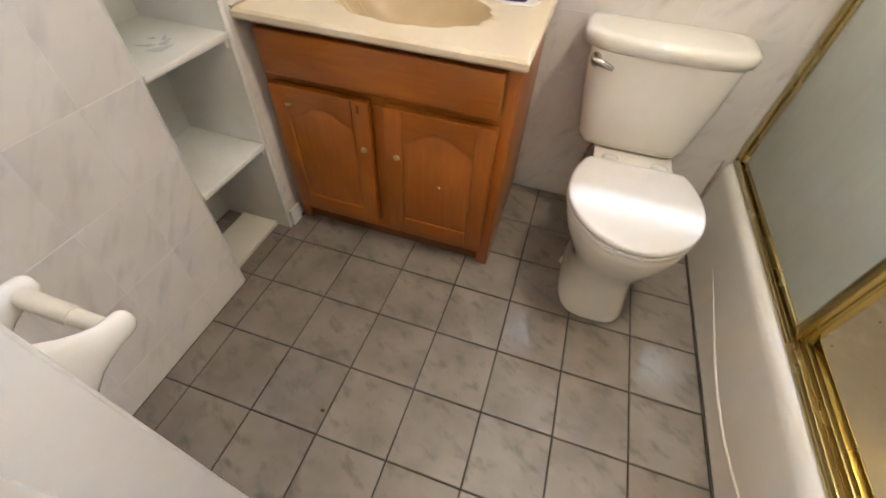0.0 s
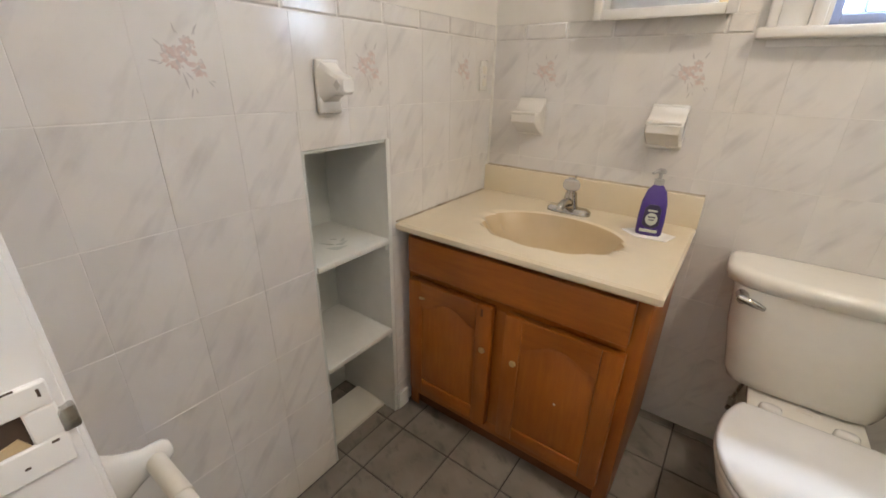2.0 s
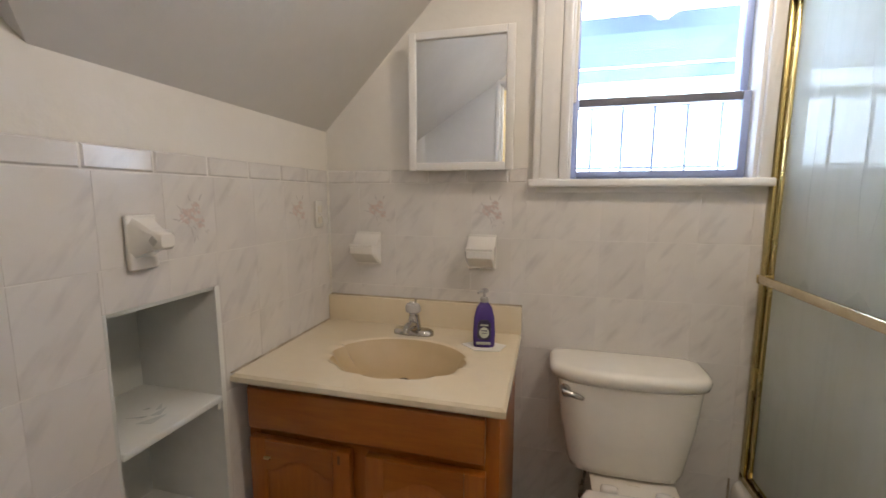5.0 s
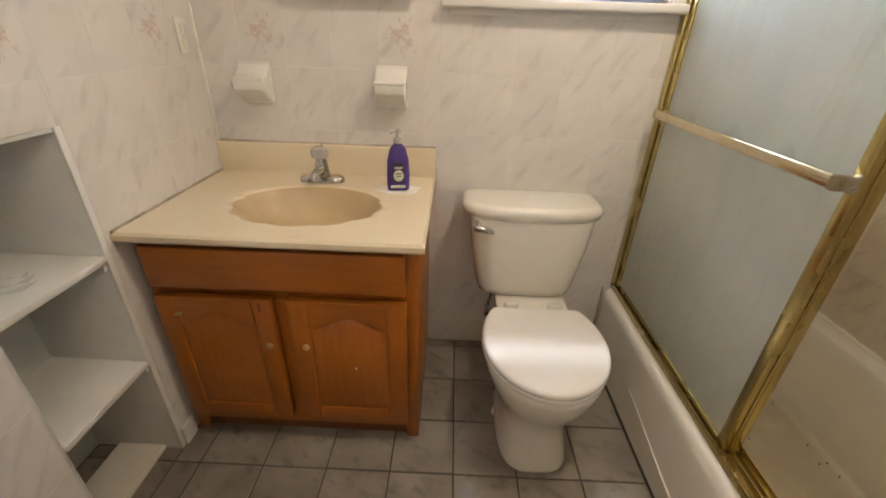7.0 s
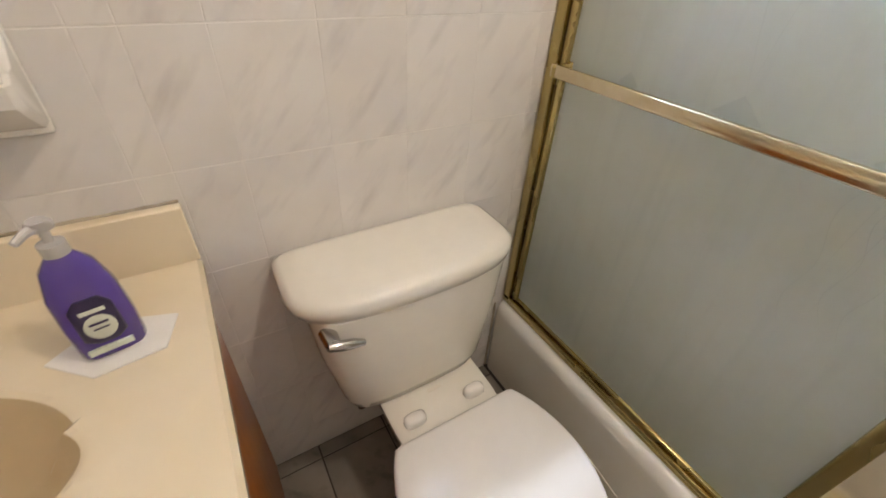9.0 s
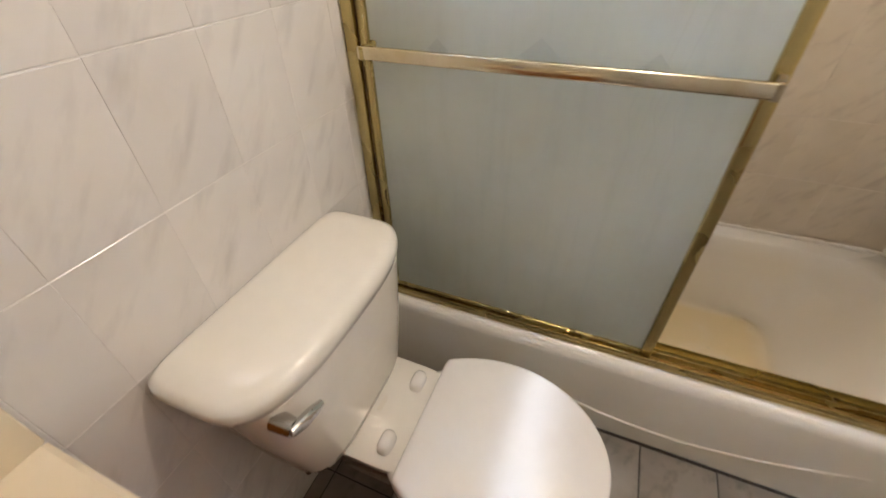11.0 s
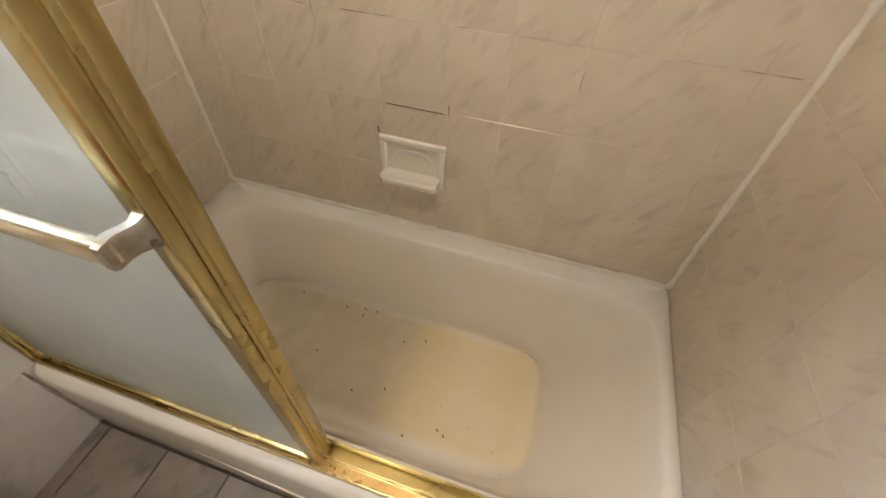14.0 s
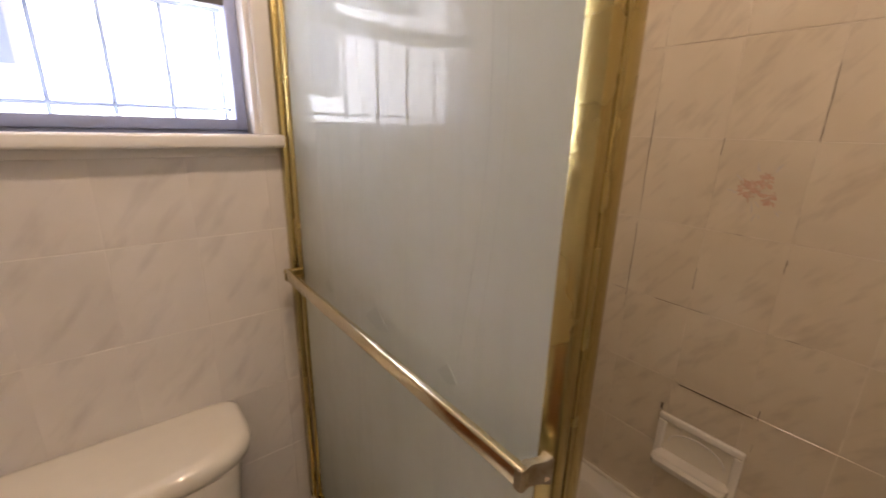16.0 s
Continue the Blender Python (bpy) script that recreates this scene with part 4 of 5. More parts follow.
def on_window(name, bm, m, label="", parent=None):
    bmesh.ops.translate(bm, verts=bm.verts, vec=(-1.22, -0.05, -1.345))
    return part(name, bm, m, parent or window, label)


on_window("window_sill", box(0.803, -0.042, 1.318, 1.545, 0.06, 1.345, 0.006, 3), GLOSS)
on_window("apron_trim", box(0.83, -0.006, 1.300, 1.535, 0.006, 1.318, 0.002), GLOSS)
for x0, x1 in ((0.818, 0.842), (0.842, 0.905), (0.905, 0.935)):
    on_window("casing", box(x0, -0.026 if x0 < 0.83 else (-0.016 if x0 < 0.9 else -0.022), 1.345, x1, 0.002, 2.19, 0.004), GLOSS)
on_window("casing", box(1.505, -0.018, 1.345, 1.541, 0.002, 2.19, 0.004), GLOSS)
on_window("casing", box(0.818, -0.022, 2.10, 1.541, 0.0, 2.20, 0.004), GLOSS)
for x0, x1 in ((0.933, 0.946), (1.494, 1.507)):
    on_window("reveal", box(x0, -0.004, 1.345, x1, 0.2, 2.10, 0.002), GLOSS)
on_window("reveal", box(0.946, 0.055, 1.340, 1.494, 0.24, 1.352, 0.002), SASH)


def sash(y, z0, z1, rail_m, frame_m, lab):
    s = on_window("sash", box(0.946, y - 0.015, z0, 0.968, y + 0.015, z1, 0.003), frame_m, lab)
    on_window("sash_stile", box(1.472, y - 0.015, z0, 1.494, y + 0.015, z1, 0.003), frame_m, "", s)
    on_window("sash_rail", box(0.968, y - 0.015, z0, 1.472, y + 0.015, z0 + 0.024, 0.003), frame_m, "", s)
    on_window("sash_rail", box(0.968, y - 0.015, z1 - 0.028, 1.472, y + 0.015, z1, 0.003), rail_m, "", s)
    pane = on_window("pane", box(0.966, y - 0.002, z0 + 0.02, 1.474, y + 0.002, z1 - 0.024), CLEAR, "", s)
    pane.visible_shadow = False
    return s


sash(0.065, 1.352, 1.625, SASH_DARK, SASH, "blue-grey aluminium lower sash")
sash(0.100, 1.605, 2.10, SASH_DARK, SASH, "blue-grey aluminium upper sash")
on_window("stop_bead", box(0.946, 0.03, 1.612, 0.958, 0.05, 2.10, 0.002), ROLLER)
grille = thing("window_grille", "grey steel security bars outside the window", "window grille", (1.22, 0.30, 1.33))
for k in range(8):
    x = -0.535 + 0.1165 * k + 0.0
    part("bar", tube([(x, 0, 0), (x, 0, 0.32)], 0.006, 8), BAR_PAINT, grille)
for z in (0.072, 0.31):
    part("cross_bar", box(-0.56, -0.008, z - 0.005, 0.32, 0.004, z + 0.005, 0.001), BAR_PAINT, grille)
    for x in (-0.54, 0.30):
        part("bracket", box(x - 0.008, -0.104, z - 0.005, x + 0.008, 0.0, z + 0.005), BAR_PAINT, grille)
awning = thing("awning", "blue-grey slatted aluminium awning over the window", "awning", (1.22, 0.55, 1.95))
for y, z, w in ((-0.20, 0.05, 0.05), (0.02, 0.075, 0.075), (0.22, 0.05, 0.06), (0.40, 0.02, 0.06)):
    part("slat", slab([(-0.7, y, z), (0.7, y, z), (0.7, y + 0.04, z - w), (-0.7, y + 0.04, z - w)], (0, 0.004, 0.004)), AWNING, awning)
for x in (-0.69, 0.68):
    part("side_arm", box(x, -0.36, 0.03, x + 0.02, 0.46, 0.06, 0.002), AWNING, awning)
# neighbouring house, its wall emitting the window's daylight, and ground outside
house = thing("neighbour_house", "white house wall across the yard, glowing in place of daylight", "house", (0.5, 2.9, 0), kind="structure")
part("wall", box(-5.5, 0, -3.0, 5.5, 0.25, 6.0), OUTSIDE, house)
hw = part("window", box(-0.40, -0.03, 1.63, 0.41, 0.0, 2.75, 0.005), GLOSS, house)
part("pane", box(-0.33, -0.04, 1.70, 0.34, -0.031, 2.68), SASH, hw)
tagged(part("ground", box(-60, 0.3, -3.2, 60, 60, -3.0), BAR_PAINT, smooth=0), "grey paved yard between the houses", "ground", kind="structure")

# ---- medicine cabinet ----
medicine = thing("medicine_cabinet", "white framed mirrored medicine cabinet on the wall", "cabinet", (0.563, -0.035, 1.615))
MX0, MX1, MZ0, MZ1, MY = 0.374, 0.752, 1.378, 1.856, -0.066
part("body", box(MX0 + 0.012 - 0.563, MY + 0.02 + 0.035, MZ0 + 0.01 - 1.615, MX1 - 0.012 - 0.563, 0.035, MZ1 - 0.01 - 1.615, 0.002), GLOSS, medicine)
mdoor = part("door", box(MX0 + 0.01 - 0.563, MY + 0.012 + 0.035, MZ0 + 0.01 - 1.615, MX1 - 0.01 - 0.563, MY + 0.02 + 0.035, MZ1 - 0.01 - 1.615), GLOSS, medicine)
for x0, z0, x1, z1 in ((MX0, MZ0, MX0 + 0.028, MZ1), (MX1 - 0.028, MZ0, MX1, MZ1), (MX0 + 0.028, MZ0, MX1 - 0.028, MZ0 + 0.028), (MX0 + 0.028, MZ1 - 0.028, MX1 - 0.028, MZ1)):
    part("frame_rail", box(x0 - 0.563, MY + 0.035, z0 - 1.615, x1 - 0.563, MY + 0.048, z1 - 1.615, 0.004, 3), GLOSS, mdoor)
part("mirror", box(MX0 + 0.026 - 0.563, MY + 0.008 + 0.035, MZ0 + 0.026 - 1.615, MX1 - 0.026 - 0.563, MY + 0.012 + 0.035, MZ1 - 0.026 - 1.615), MIRROR, mdoor, "clear silvered mirror")

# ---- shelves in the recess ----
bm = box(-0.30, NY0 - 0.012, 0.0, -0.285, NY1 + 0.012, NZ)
recess = tagged(part("recess_lining", bm, NICHE), "pale grey lining of the shelf recess", "recess", kind="structure")
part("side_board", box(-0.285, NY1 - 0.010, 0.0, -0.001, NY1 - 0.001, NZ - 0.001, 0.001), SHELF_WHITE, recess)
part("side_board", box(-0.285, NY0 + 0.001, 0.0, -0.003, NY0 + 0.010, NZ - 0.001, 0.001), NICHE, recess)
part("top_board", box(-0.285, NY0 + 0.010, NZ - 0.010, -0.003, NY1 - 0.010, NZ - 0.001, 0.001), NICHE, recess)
part("edge_strip", box(-0.004, NY1 - 0.012, 0.0, 0.003, NY1 + 0.004, NZ, 0.002), SHELF_WHITE, recess)
for z, lab in ((0.727, "white painted shelf with peeling paint"), (0.385, "white painted shelf on small cleats")):
    sh = thing("shelf", lab, "shelf", (-0.14, -0.748, z), group="recess shelves")
    part("board", box(-0.140, NY0 + 0.011 + 0.748, -0.018, 0.143, NY1 - 0.011 + 0.748, 0.0, 0.003), SHELF_WHITE, sh)
    part("cleat", box(-0.10, NY1 - 0.022 + 0.748, -0.040, 0.135, NY1 - 0.011 + 0.748, -0.018, 0.002), SHELF_WHITE, sh)
    if z > 0.5:
        for k in range(5):
            a, r = 1.3 * k, 0.02 + 0.006 * k
            part("paint_flake", slab([(0.03 + r * math.cos(a), 0.0 + r * math.sin(a), 0.0005), (0.05 + r * math.cos(a + 0.5), 0.012 + r * math.sin(a), 0.0005), (0.045 + r * math.cos(a + 1), 0.03 + r * math.sin(a + 0.7), 0.004)], (0, 0, 0.001)), NICHE, sh)
tagged(part("loose_board", box(-0.205, NY0 + 0.014, 0.0005, -0.054, NY1 - 0.012, 0.018, 0.002), ROLLER), "loose cream board on the recess floor", "board")
tagged(part("base_block", box(0.001, -0.593, 0.0005, 0.012, -0.537, 0.075, 0.004, 3), SHELF_WHITE), "small white painted base block beside the vanity", "trim", kind="structure")

# ---- ceramic fittings ----
def soap_holder(place, lab):
    ob = thing("soap_holder", lab, "soap dish", place, group="ceramic holders over the sink")
    part("back_plate", box(-0.054, -0.010, -0.082, 0.054, 0.0, 0.052, 0.006, 3), CERAMIC, ob)
    prof = [(-0.008, 0.046), (-0.022, 0.028), (-0.048, 0.006), (-0.066, 0.004), (-0.078, -0.006), (-0.076, -0.030), (-0.060, -0.042), (-0.024, -0.066), (-0.008, -0.074)]
    bm = bmesh.new()
    rings = [[bm.verts.new((x, y * s, z * s)) for y, z in prof] for x, s in ((-0.052, 0.90), (-0.046, 1.0), (0.046, 1.0), (0.052, 0.90))]
    stitch(bm, rings)
    part("tray", bm, CERAMIC, ob)
    part("lip", tube([(-0.047, -0.072, 0.002), (0.047, -0.072, 0.002)], 0.006, 8), CERAMIC, ob)
    return ob


soap_holder((0.178, -0.001, 1.094), "white ceramic toothbrush holder set in the tiles")
soap_holder((0.640, -0.001, 1.094), "white ceramic soap dish set in the tiles")

tub_dish = thing("tub_soap_dish", "white ceramic soap dish recessed above the tub", "soap dish", (W - 0.001, -0.711, 0.573))
part("frame", box(-0.014, -0.098, 0.058, 0.0, 0.098, 0.078, 0.005, 3), CERAMIC, tub_dish)
part("frame", box(-0.014, -0.098, -0.066, 0.0, -0.078, 0.058, 0.005, 3), CERAMIC, tub_dish)
part("frame", box(-0.014, 0.078, -0.066, 0.0, 0.098, 0.058, 0.005, 3), CERAMIC, tub_dish)
part("back", box(-0.006, -0.080, -0.070, -0.001, 0.080, 0.060), ROLLER, tub_dish)
bm = bmesh.new()
stitch(bm, [[bm.verts.new((x, y, z)) for x, z in ((-0.004, -0.030), (-0.030 * s, -0.034), (-0.052 * s, -0.026), (-0.060 * s, -0.034), (-0.056 * s, -0.052), (-0.030 * s, -0.074), (-0.004, -0.084))] for y, s in ((-0.086, 0.85), (-0.076, 1.0), (0.076, 1.0), (0.086, 0.85))])
part("tray", bm, CERAMIC, tub_dish)
part("arch_ridge", tube([(-0.006, 0.066 * math.cos(u), 0.0 + 0.042 * math.sin(u)) for u in (math.pi * k / 14 for k in range(15))], 0.0025, 6), CERAMIC, tub_dish)

for y0, z0, y1, z1 in ((-0.808, 0.170, -0.812, 0.196), (-0.800, 0.170, -0.640, 0.170), (-0.812, 0.085, -0.814, 0.105), (-0.612, 0.080, -0.610, 0.098)):
    part("mould_stroke", box(-0.0016, y0 + 0.711 - 0.0012, z0, -0.0002, y1 + 0.711 + 0.0012, max(z1, z0 + 0.0022)) if z1 > z0 else box(-0.0016, y0 + 0.711, z0 - 0.001, -0.0002, y1 + 0.711, z0 + 0.001), RUST, tub_dish, "thin black mould line in the joint")

towel_post = thing("towel_post", "single white ceramic towel bar post with empty socket", "towel post", (0.001, -0.806, 1.192))
part("base", box(0.0, -0.035, -0.070, 0.014, 0.035, 0.052, 0.006, 3), CERAMIC, towel_post)
bm = bmesh.new()
rings = []
for x, hy, z0, z1 in ((0.010, 0.034, -0.045, 0.048), (0.028, 0.026, -0.034, 0.036), (0.050, 0.021, -0.024, 0.020), (0.072, 0.021, -0.024, 0.016), (0.080, 0.016, -0.018, 0.010)):
    rings.append([bm.verts.new((x, hy * a, (z0 + z1) / 2 + (z1 - z0) / 2 * b)) for a, b in ((-1, -0.7), (-0.7, -1), (0.7, -1), (1, -0.7), (1, 0.7), (0.7, 1), (-0.7, 1), (-1, 0.7))])
stitch(bm, rings)
part("arm", bm, CERAMIC, towel_post)
part("socket", tube([(0.064, -0.0205, -0.003), (0.064, -0.0222, -0.003)], 0.012, 4), STEEL, towel_post, "dark square socket")

outlet = thing("outlet_plate", "cream electrical outlet plate set in the tiles", "outlet", (0.001, -0.078, 1.216))
part("plate", box(0, -0.026, -0.052, 0.007, 0.026, 0.052, 0.003), CERAMIC, outlet)
for dz in (-0.024, 0.018):
    part("socket", box(0.0065, -0.013, dz - 0.012, 0.0085, 0.013, dz + 0.014, 0.003), ROLLER, outlet)
part("screw", tube([(0.0065, 0, -0.003), (0.0085, 0, -0.003)], 0.003, 8), STEEL, outlet)

holder = thing("toilet_roll_holder", "white ceramic toilet roll holder with an empty roller", "toilet roll holder", (0.384, LEFT_FACE + 0.001, 0.744))
part("base", box(-0.092, 0.0, -0.086, 0.092, 0.016, 0.058, 0.007, 3), CERAMIC, holder)
for s in (-1, 1):
    bm = bmesh.new()
    rings = []
    for y, zc, hz, hx, xo in ((0.012, -0.012, 0.062, 0.017, 0.070), (0.022, -0.010, 0.054, 0.015, 0.070), (0.036, -0.010, 0.040, 0.013, 0.071), (0.052, -0.011, 0.029, 0.0125, 0.073), (0.066, -0.012, 0.0215, 0.013, 0.074), (0.080, -0.012, 0.0195, 0.0135, 0.075), (0.090, -0.012, 0.0175, 0.012, 0.075), (0.096, -0.012, 0.0125, 0.0085, 0.075), (0.098, -0.012, 0.006, 0.004, 0.075)):
        rings.append([bm.verts.new((s * xo + hx * math.cos(a), y, zc + hz * math.sin(a))) for a in (2 * math.pi * k / 16 for k in range(16))])
    stitch(bm, rings)
    part("arm", bm, CERAMIC, holder)
roller = part("roller", tube([(-0.066, 0.074, -0.012), (0.018, 0.074, -0.012)], 0.0125, 16), ROLLER, holder, "cream plastic spring roller")
part("roller_end", tube([(0.018, 0.074, -0.012), (0.066, 0.074, -0.012)], 0.0108, 16), ROLLER, roller)

tagged(part("floor_crumb", loft([(0.475, -1.202, 0.0002, 0.007, 0.005), (0.475, -1.202, 0.003, 0.006, 0.004), (0.476, -1.202, 0.005, 0.003, 0.002)], 9), WOOD_DARK), "small brown crumb lying on the floor tiles", "crumb")

# ---- bathroom door, ajar behind the threshold ----
bath_door = thing("door_1", "white painted flush door standing ajar at the hallway", "door", (DOOR_R - 0.020, -1.575, 0), kind="structure")
bath_door.rotation_euler = (0, 0, radians(-66))
part("leaf", box(-0.001, -0.735, 0.012, 0.036, 0.0, 2.03, 0.003), GLOSS, bath_door)
knob = part("knob", loft([(0, 0, 0, 0.032, 0.032), (0, 0, 0.008, 0.031, 0.031), (0, 0, 0.012, 0.013, 0.013), (0, 0, 0.032, 0.013, 0.013), (0, 0, 0.042, 0.024, 0.024), (0, 0, 0.058, 0.027, 0.027), (0, 0, 0.066, 0.018, 0.018)], 24), STEEL, bath_door, "satin steel door knob")
knob.matrix_local = pose(-0.001, -0.67, 1.0, 0, -90, 0)
for z in (0.25, 1.02, 1.80):
    part("hinge", tube([(-0.006, 0.008, z - 0.045), (-0.006, 0.008, z + 0.045)], 0.0065, 10), GLOSS, bath_door, "hinge painted over in white")

# ---- ceiling lamp ----
fixture = thing("ceiling_lamp", "plain white ceramic lamp holder on the ceiling", "lamp", (1.43, -0.77, TOP))
part("canopy", loft([(0, 0, -0.03, 0.075, 0.075), (0, 0, 0.0, 0.08, 0.08)], 28), CERAMIC, fixture)
part("socket", loft([(0, 0, -0.045, 0.02, 0.02), (0, 0, -0.03, 0.022, 0.022)], 16), ROLLER, fixture)

# ---- tiles ----
MESHES = {}


def tile_mesh(w, h, t, bevel, axis, material):
    key = (round(w, 4), round(h, 4), axis, material.name)
    if key not in MESHES:
        bm = box(-w / 2, -t, -h / 2, w / 2, 0, h / 2) if axis == "Y" else box(-w / 2, -h / 2, -t, w / 2, h / 2, 0)
        face = [f for f in bm.faces if (f.normal.y < -0.9 if axis == "Y" else f.normal.z > 0.9)]
        bmesh.ops.bevel(bm, geom=list(face[0].edges), offset=bevel, segments=1, affect="EDGES", profile=0.5)
        me = bpy.data.meshes.new("tile")
        bm.to_mesh(me)
        bm.free()
        me.materials.append(material)
        MESHES[key] = me
    return MESHES[key]


def place_tile(parent, mesh, m, name="tile"):
    ob = new(name, mesh)
    ob.parent = parent
    ob.matrix_local = m
    return ob


TW, TH, ROW0 = 0.152, 0.203, 0.117
rng = random.Random(7)


def spans(a, b, lattice, pitch):
    """Cut the stretch a..b at the lattice lines."""
    k = math.ceil((a - lattice) / pitch + 1e-6)
    cuts = [a]
    while lattice + k * pitch < b - 0.004:
        if lattice + k * pitch > a + 0.004:
            cuts.append(lattice + k * pitch)
        k += 1
    return list(zip(cuts, cuts[1:] + [b]))


def flower(parent, scale, rose, pale):
    """A small faded spray: feathery pink petals about two blooms, with grey stems."""
    g = random.Random(31)

    def leaf(bm, x, z, length, width, ang, y):
        c, s_ = math.cos(ang), math.sin(ang)
        pts = [(length * u, width * math.sin(math.pi * u) * side) for side, us in ((1, (0, 0.25, 0.55, 0.85, 1.0)), (-1, (0.8, 0.5, 0.2))) for u in us]
        bm.faces.new([bm.verts.new((scale * (x + p * c - q * s_), y, scale * (z + p * s_ + q * c))) for p, q in pts])

    blooms = ((-0.010, -0.002, 1.0), (0.010, 0.016, 0.7), (0.022, -0.014, 0.6))
    prints = {"stem_print": (STEM, []), "pale_petal": (pale, []), "petal_print": (rose, [])}
    for bx_, bz_, size in blooms:
        for k in range(int(38 * size)):
            a_ = g.uniform(0, 2 * math.pi)
            r_ = g.uniform(0.0, 0.011) * size
            prints["pale_petal" if k % 2 else "petal_print"][1].append((bx_ + r_ * math.cos(a_), bz_ + r_ * math.sin(a_), g.uniform(0.006, 0.017) * size, g.uniform(0.0012, 0.0042), a_ + g.uniform(-0.5, 0.5)))
    for x, z, ln, ang in ((-0.004, -0.018, 0.026, 4.9), (0.006, -0.040, 0.016, 4.4), (0.018, 0.030, 0.020, 1.0), (-0.030, -0.006, 0.016, 3.0), (0.030, -0.030, 0.014, 5.4), (-0.004, 0.030, 0.016, 1.7), (-0.024, 0.014, 0.014, 2.4)):
        prints["stem_print"][1].append((x, z, ln, 0.0013, ang))
        prints["stem_print"][1].append((x + 0.004, z, ln * 0.6, 0.0012, ang + 0.5))
    level = -0.00812
    for name, (m, items) in prints.items():
        bm = bmesh.new()
        for j, it in enumerate(items):
            leaf(bm, *it, level - 0.000012 * j)
        level -= 0.0003
        ob = part(name, bm, m, parent, smooth=0)
    return ob


def tile_wall(parent, u0, u1, lattice, z_lo, z_hi, to_world, trim=True, flowers=(), skip=None, material=WALL_TILE, pitch=TW, row0=ROW0, joint=0.0006):
    """Rows of wall tiles over the stretch u0..u1; to_world(u, z) gives a tile's pose."""
    for a, b in spans(z_lo, z_hi, row0, TH):
        for c, d in spans(u0, u1, lattice, pitch):
            boxes = [(c, d, a, b)]
            if skip:
                boxes = cut(boxes, skip)
            for c2, d2, a2, b2 in boxes:
                if d2 - c2 < 0.006 or b2 - a2 < 0.006:
                    continue
                me = tile_mesh(d2 - c2 - joint, b2 - a2 - 0.0020, 0.008, 0.0006, "Y", material)
                ob = place_tile(parent, me, to_world((c2 + d2) / 2, (a2 + b2) / 2) @ pose(0, rng.uniform(-0.00015, 0.00015), 0, rng.uniform(-0.12, 0.12), 0, rng.uniform(-0.05, 0.05)))
                if any(c2 < f < d2 for f in flowers) and a2 < 1.23 < b2:
                    flower(ob, 1.25, *((RED_PETAL, ROSE_PETAL) if material is TUB_TILE else (PINK, MAUVE)))
    if trim:
        for c, d in spans(u0, u1, lattice - 0.017, TW):
            me = tile_mesh(d - c - 0.0022, 0.052, 0.011, 0.005, "Y", WALL_TILE)
            place_tile(parent, me, to_world((c + d) / 2, 1.362), "trim_tile")


def cut(boxes, hole):
    h0, h1, g0, g1 = hole
    out = []
    for c, d, a, b in boxes:
        if d <= h0 or c >= h1 or b <= g0 or a >= g1:
            out.append((c, d, a, b))
            continue
        if c < h0:
            out.append((c, h0, a, b))
        if d > h1:
            out.append((h1, d, a, b))
        if a < g0:
            out.append((max(c, h0), min(d, h1), a, g0))
        if b > g1:
            out.append((max(c, h0), min(d, h1), g1, b))
    return out


# the tile face points to -y in its own frame, seats on the wall face at y = 0.008
tile_wall(wall_left, LEFT_FACE, 0.0, -1.043, 0.0, 1.335, lambda u, z: pose(-0.008, u, z, 0, 0, 90), flowers=(-1.12, -0.66, -0.207), skip=(NY0, NY1, -1, NZ))
tile_wall(wall_back, 0.0, 0.80, 0.141, 0.0, 1.335, lambda u, z: pose(u, 0.008, z), flowers=(0.217, 0.66))
tile_wall(wall_back, 0.80, 1.542, 0.141, 0.0, 1.318, lambda u, z: pose(u, 0.008, z), trim=False)
tile_wall(wall_back, 1.542, W, 0.141, 0.30, 2.2, lambda u, z: pose(u, 0.008, z), trim=False, material=TUB_TILE)
tile_wall(wall_tub, FRONT, 0.0, -0.466, 0.30, 2.2, lambda u, z: pose(W + 0.008, u, z, 0, 0, -90), trim=False, flowers=(-0.243, -0.71, -1.18), material=TUB_TILE, pitch=0.1595, row0=0.139, joint=0.0009)
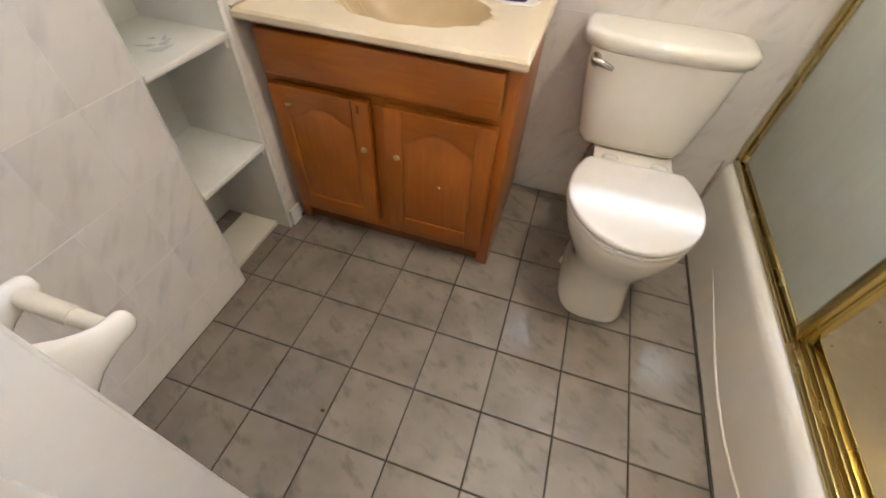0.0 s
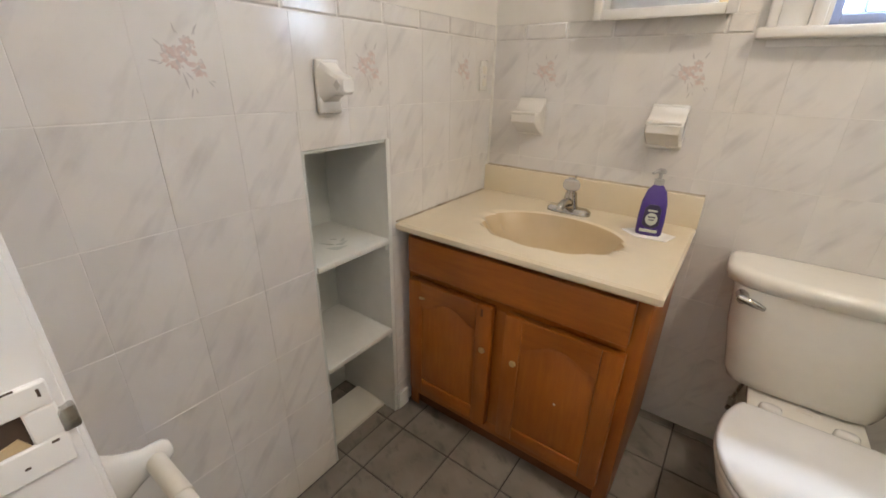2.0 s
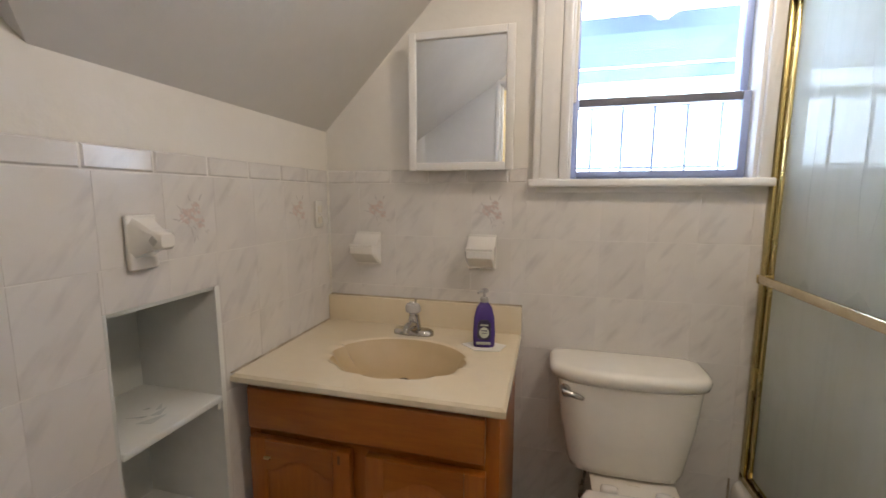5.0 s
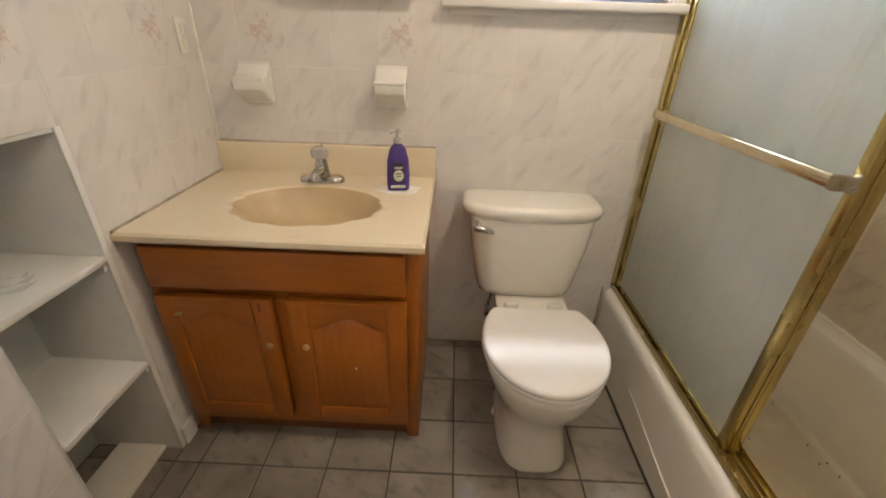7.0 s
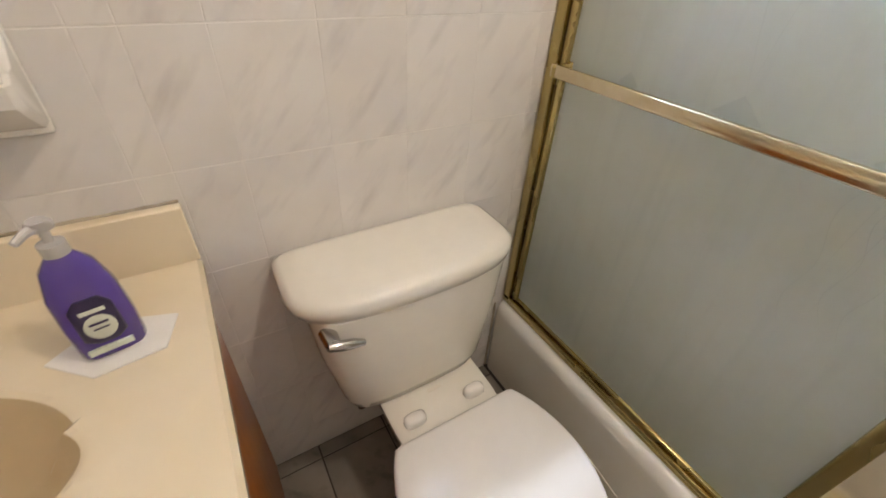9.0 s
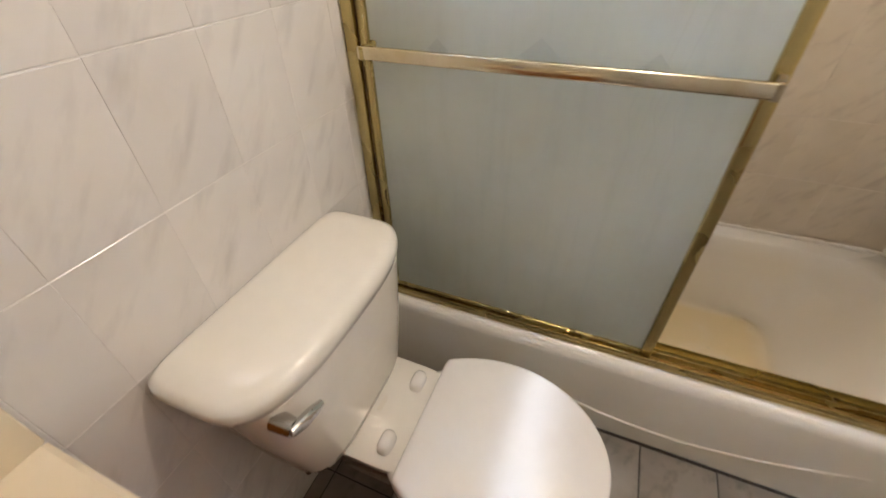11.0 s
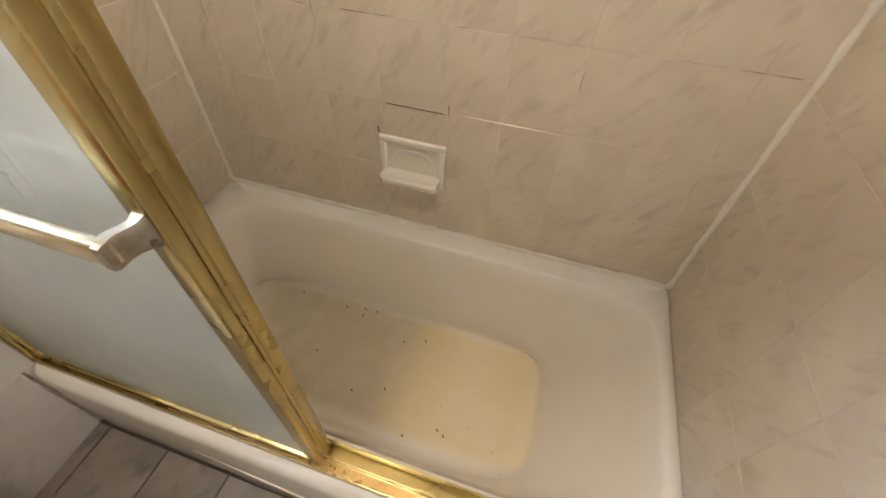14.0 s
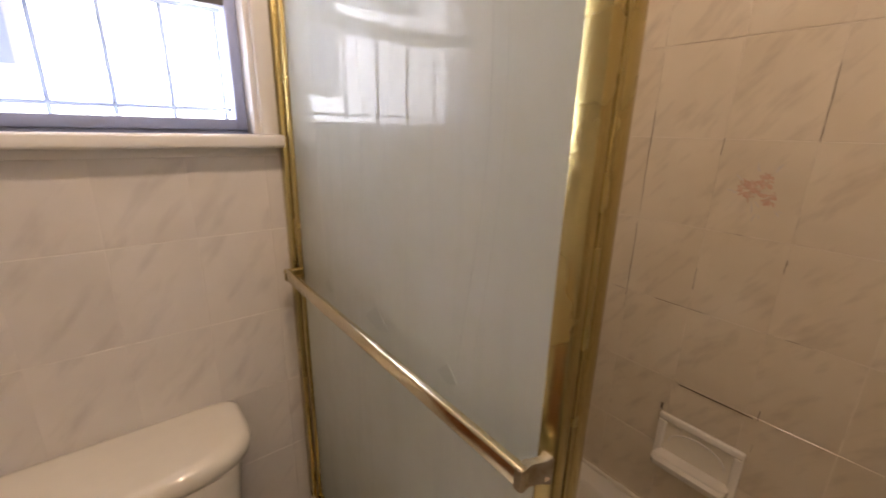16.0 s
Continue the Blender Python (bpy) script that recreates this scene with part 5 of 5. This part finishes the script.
for y, z0, z1 in ((-0.466, 0.93, 1.14), (-0.466, 1.17, 1.42), (-0.307, 0.98, 1.13), (-0.307, 1.31, 1.37), (-0.148, 0.87, 0.96), (-0.625, 1.00, 1.06), (-0.625, 1.32, 1.36), (-0.785, 1.355, 1.50), (-0.785, 1.09, 1.12)):
    g = random.Random(int(1000 * z0))
    part("mould_stroke", tube([(W - 0.0002, y + g.uniform(-0.0008, 0.0008), z0 + (z1 - z0) * k / 8) for k in range(9)], [0.0003] + [g.uniform(0.0004, 0.0010) for _ in range(7)] + [0.0003], 6), RUST, wall_tub, "thin black mould line in the joint")
tile_wall(wall_front, 1.53, W, 1.60, 0.30, 2.2, lambda u, z: pose(u, FRONT - 0.008, z, 0, 0, 180), trim=False, material=TUB_TILE)
tile_wall(wall_front, 1.415, 1.53, 1.60, 0.0, 1.335, lambda u, z: pose(u, RIGHT_FACE - 0.008, z, 0, 0, 180), trim=False)
tile_wall(wall_front, 0.0, DOOR_L - 0.03, 0.09, 0.0, 1.335, lambda u, z: pose(u, LEFT_FACE - 0.008, z, 0, 0, 180), trim=True)

FP = 0.2035
for x0, x1 in spans(-0.284, TUB_X - 0.004, 0.897, FP):
    for y0, y1 in spans(-1.655, 0.0, -0.451, FP):
        if x1 <= 0.001:
            ya, yb = max(y0, NY0 + 0.011), min(y1, NY1 - 0.011)
            if yb - ya > 0.012:
                place_tile(floor, tile_mesh(x1 - x0 - 0.005, yb - ya - 0.005, 0.006, 0.001, "Z", FLOOR_TILE), pose((x0 + x1) / 2, (ya + yb) / 2, 0.0))
            continue
        if x0 < -0.001 and x1 > 0.001:
            for xa, xb in ((x0, 0.0), (0.0, x1)):
                if xa < 0 and (y0 > NY1 - 0.01 or y1 < NY0 + 0.01):
                    continue
                ya, yb = (max(y0, NY0), min(y1, NY1)) if xa < 0 else (y0, y1)
                place_tile(floor, tile_mesh(xb - xa - 0.005, yb - ya - 0.005, 0.006, 0.001, "Z", FLOOR_TILE), pose((xa + xb) / 2, (ya + yb) / 2, 0.0))
            continue
        place_tile(floor, tile_mesh(x1 - x0 - 0.005, y1 - y0 - 0.005, 0.006, 0.001, "Z", FLOOR_TILE), pose((x0 + x1) / 2, (y0 + y1) / 2, rng.uniform(-0.0004, 0.0002), rng.uniform(-0.1, 0.1), rng.uniform(-0.1, 0.1), 0))
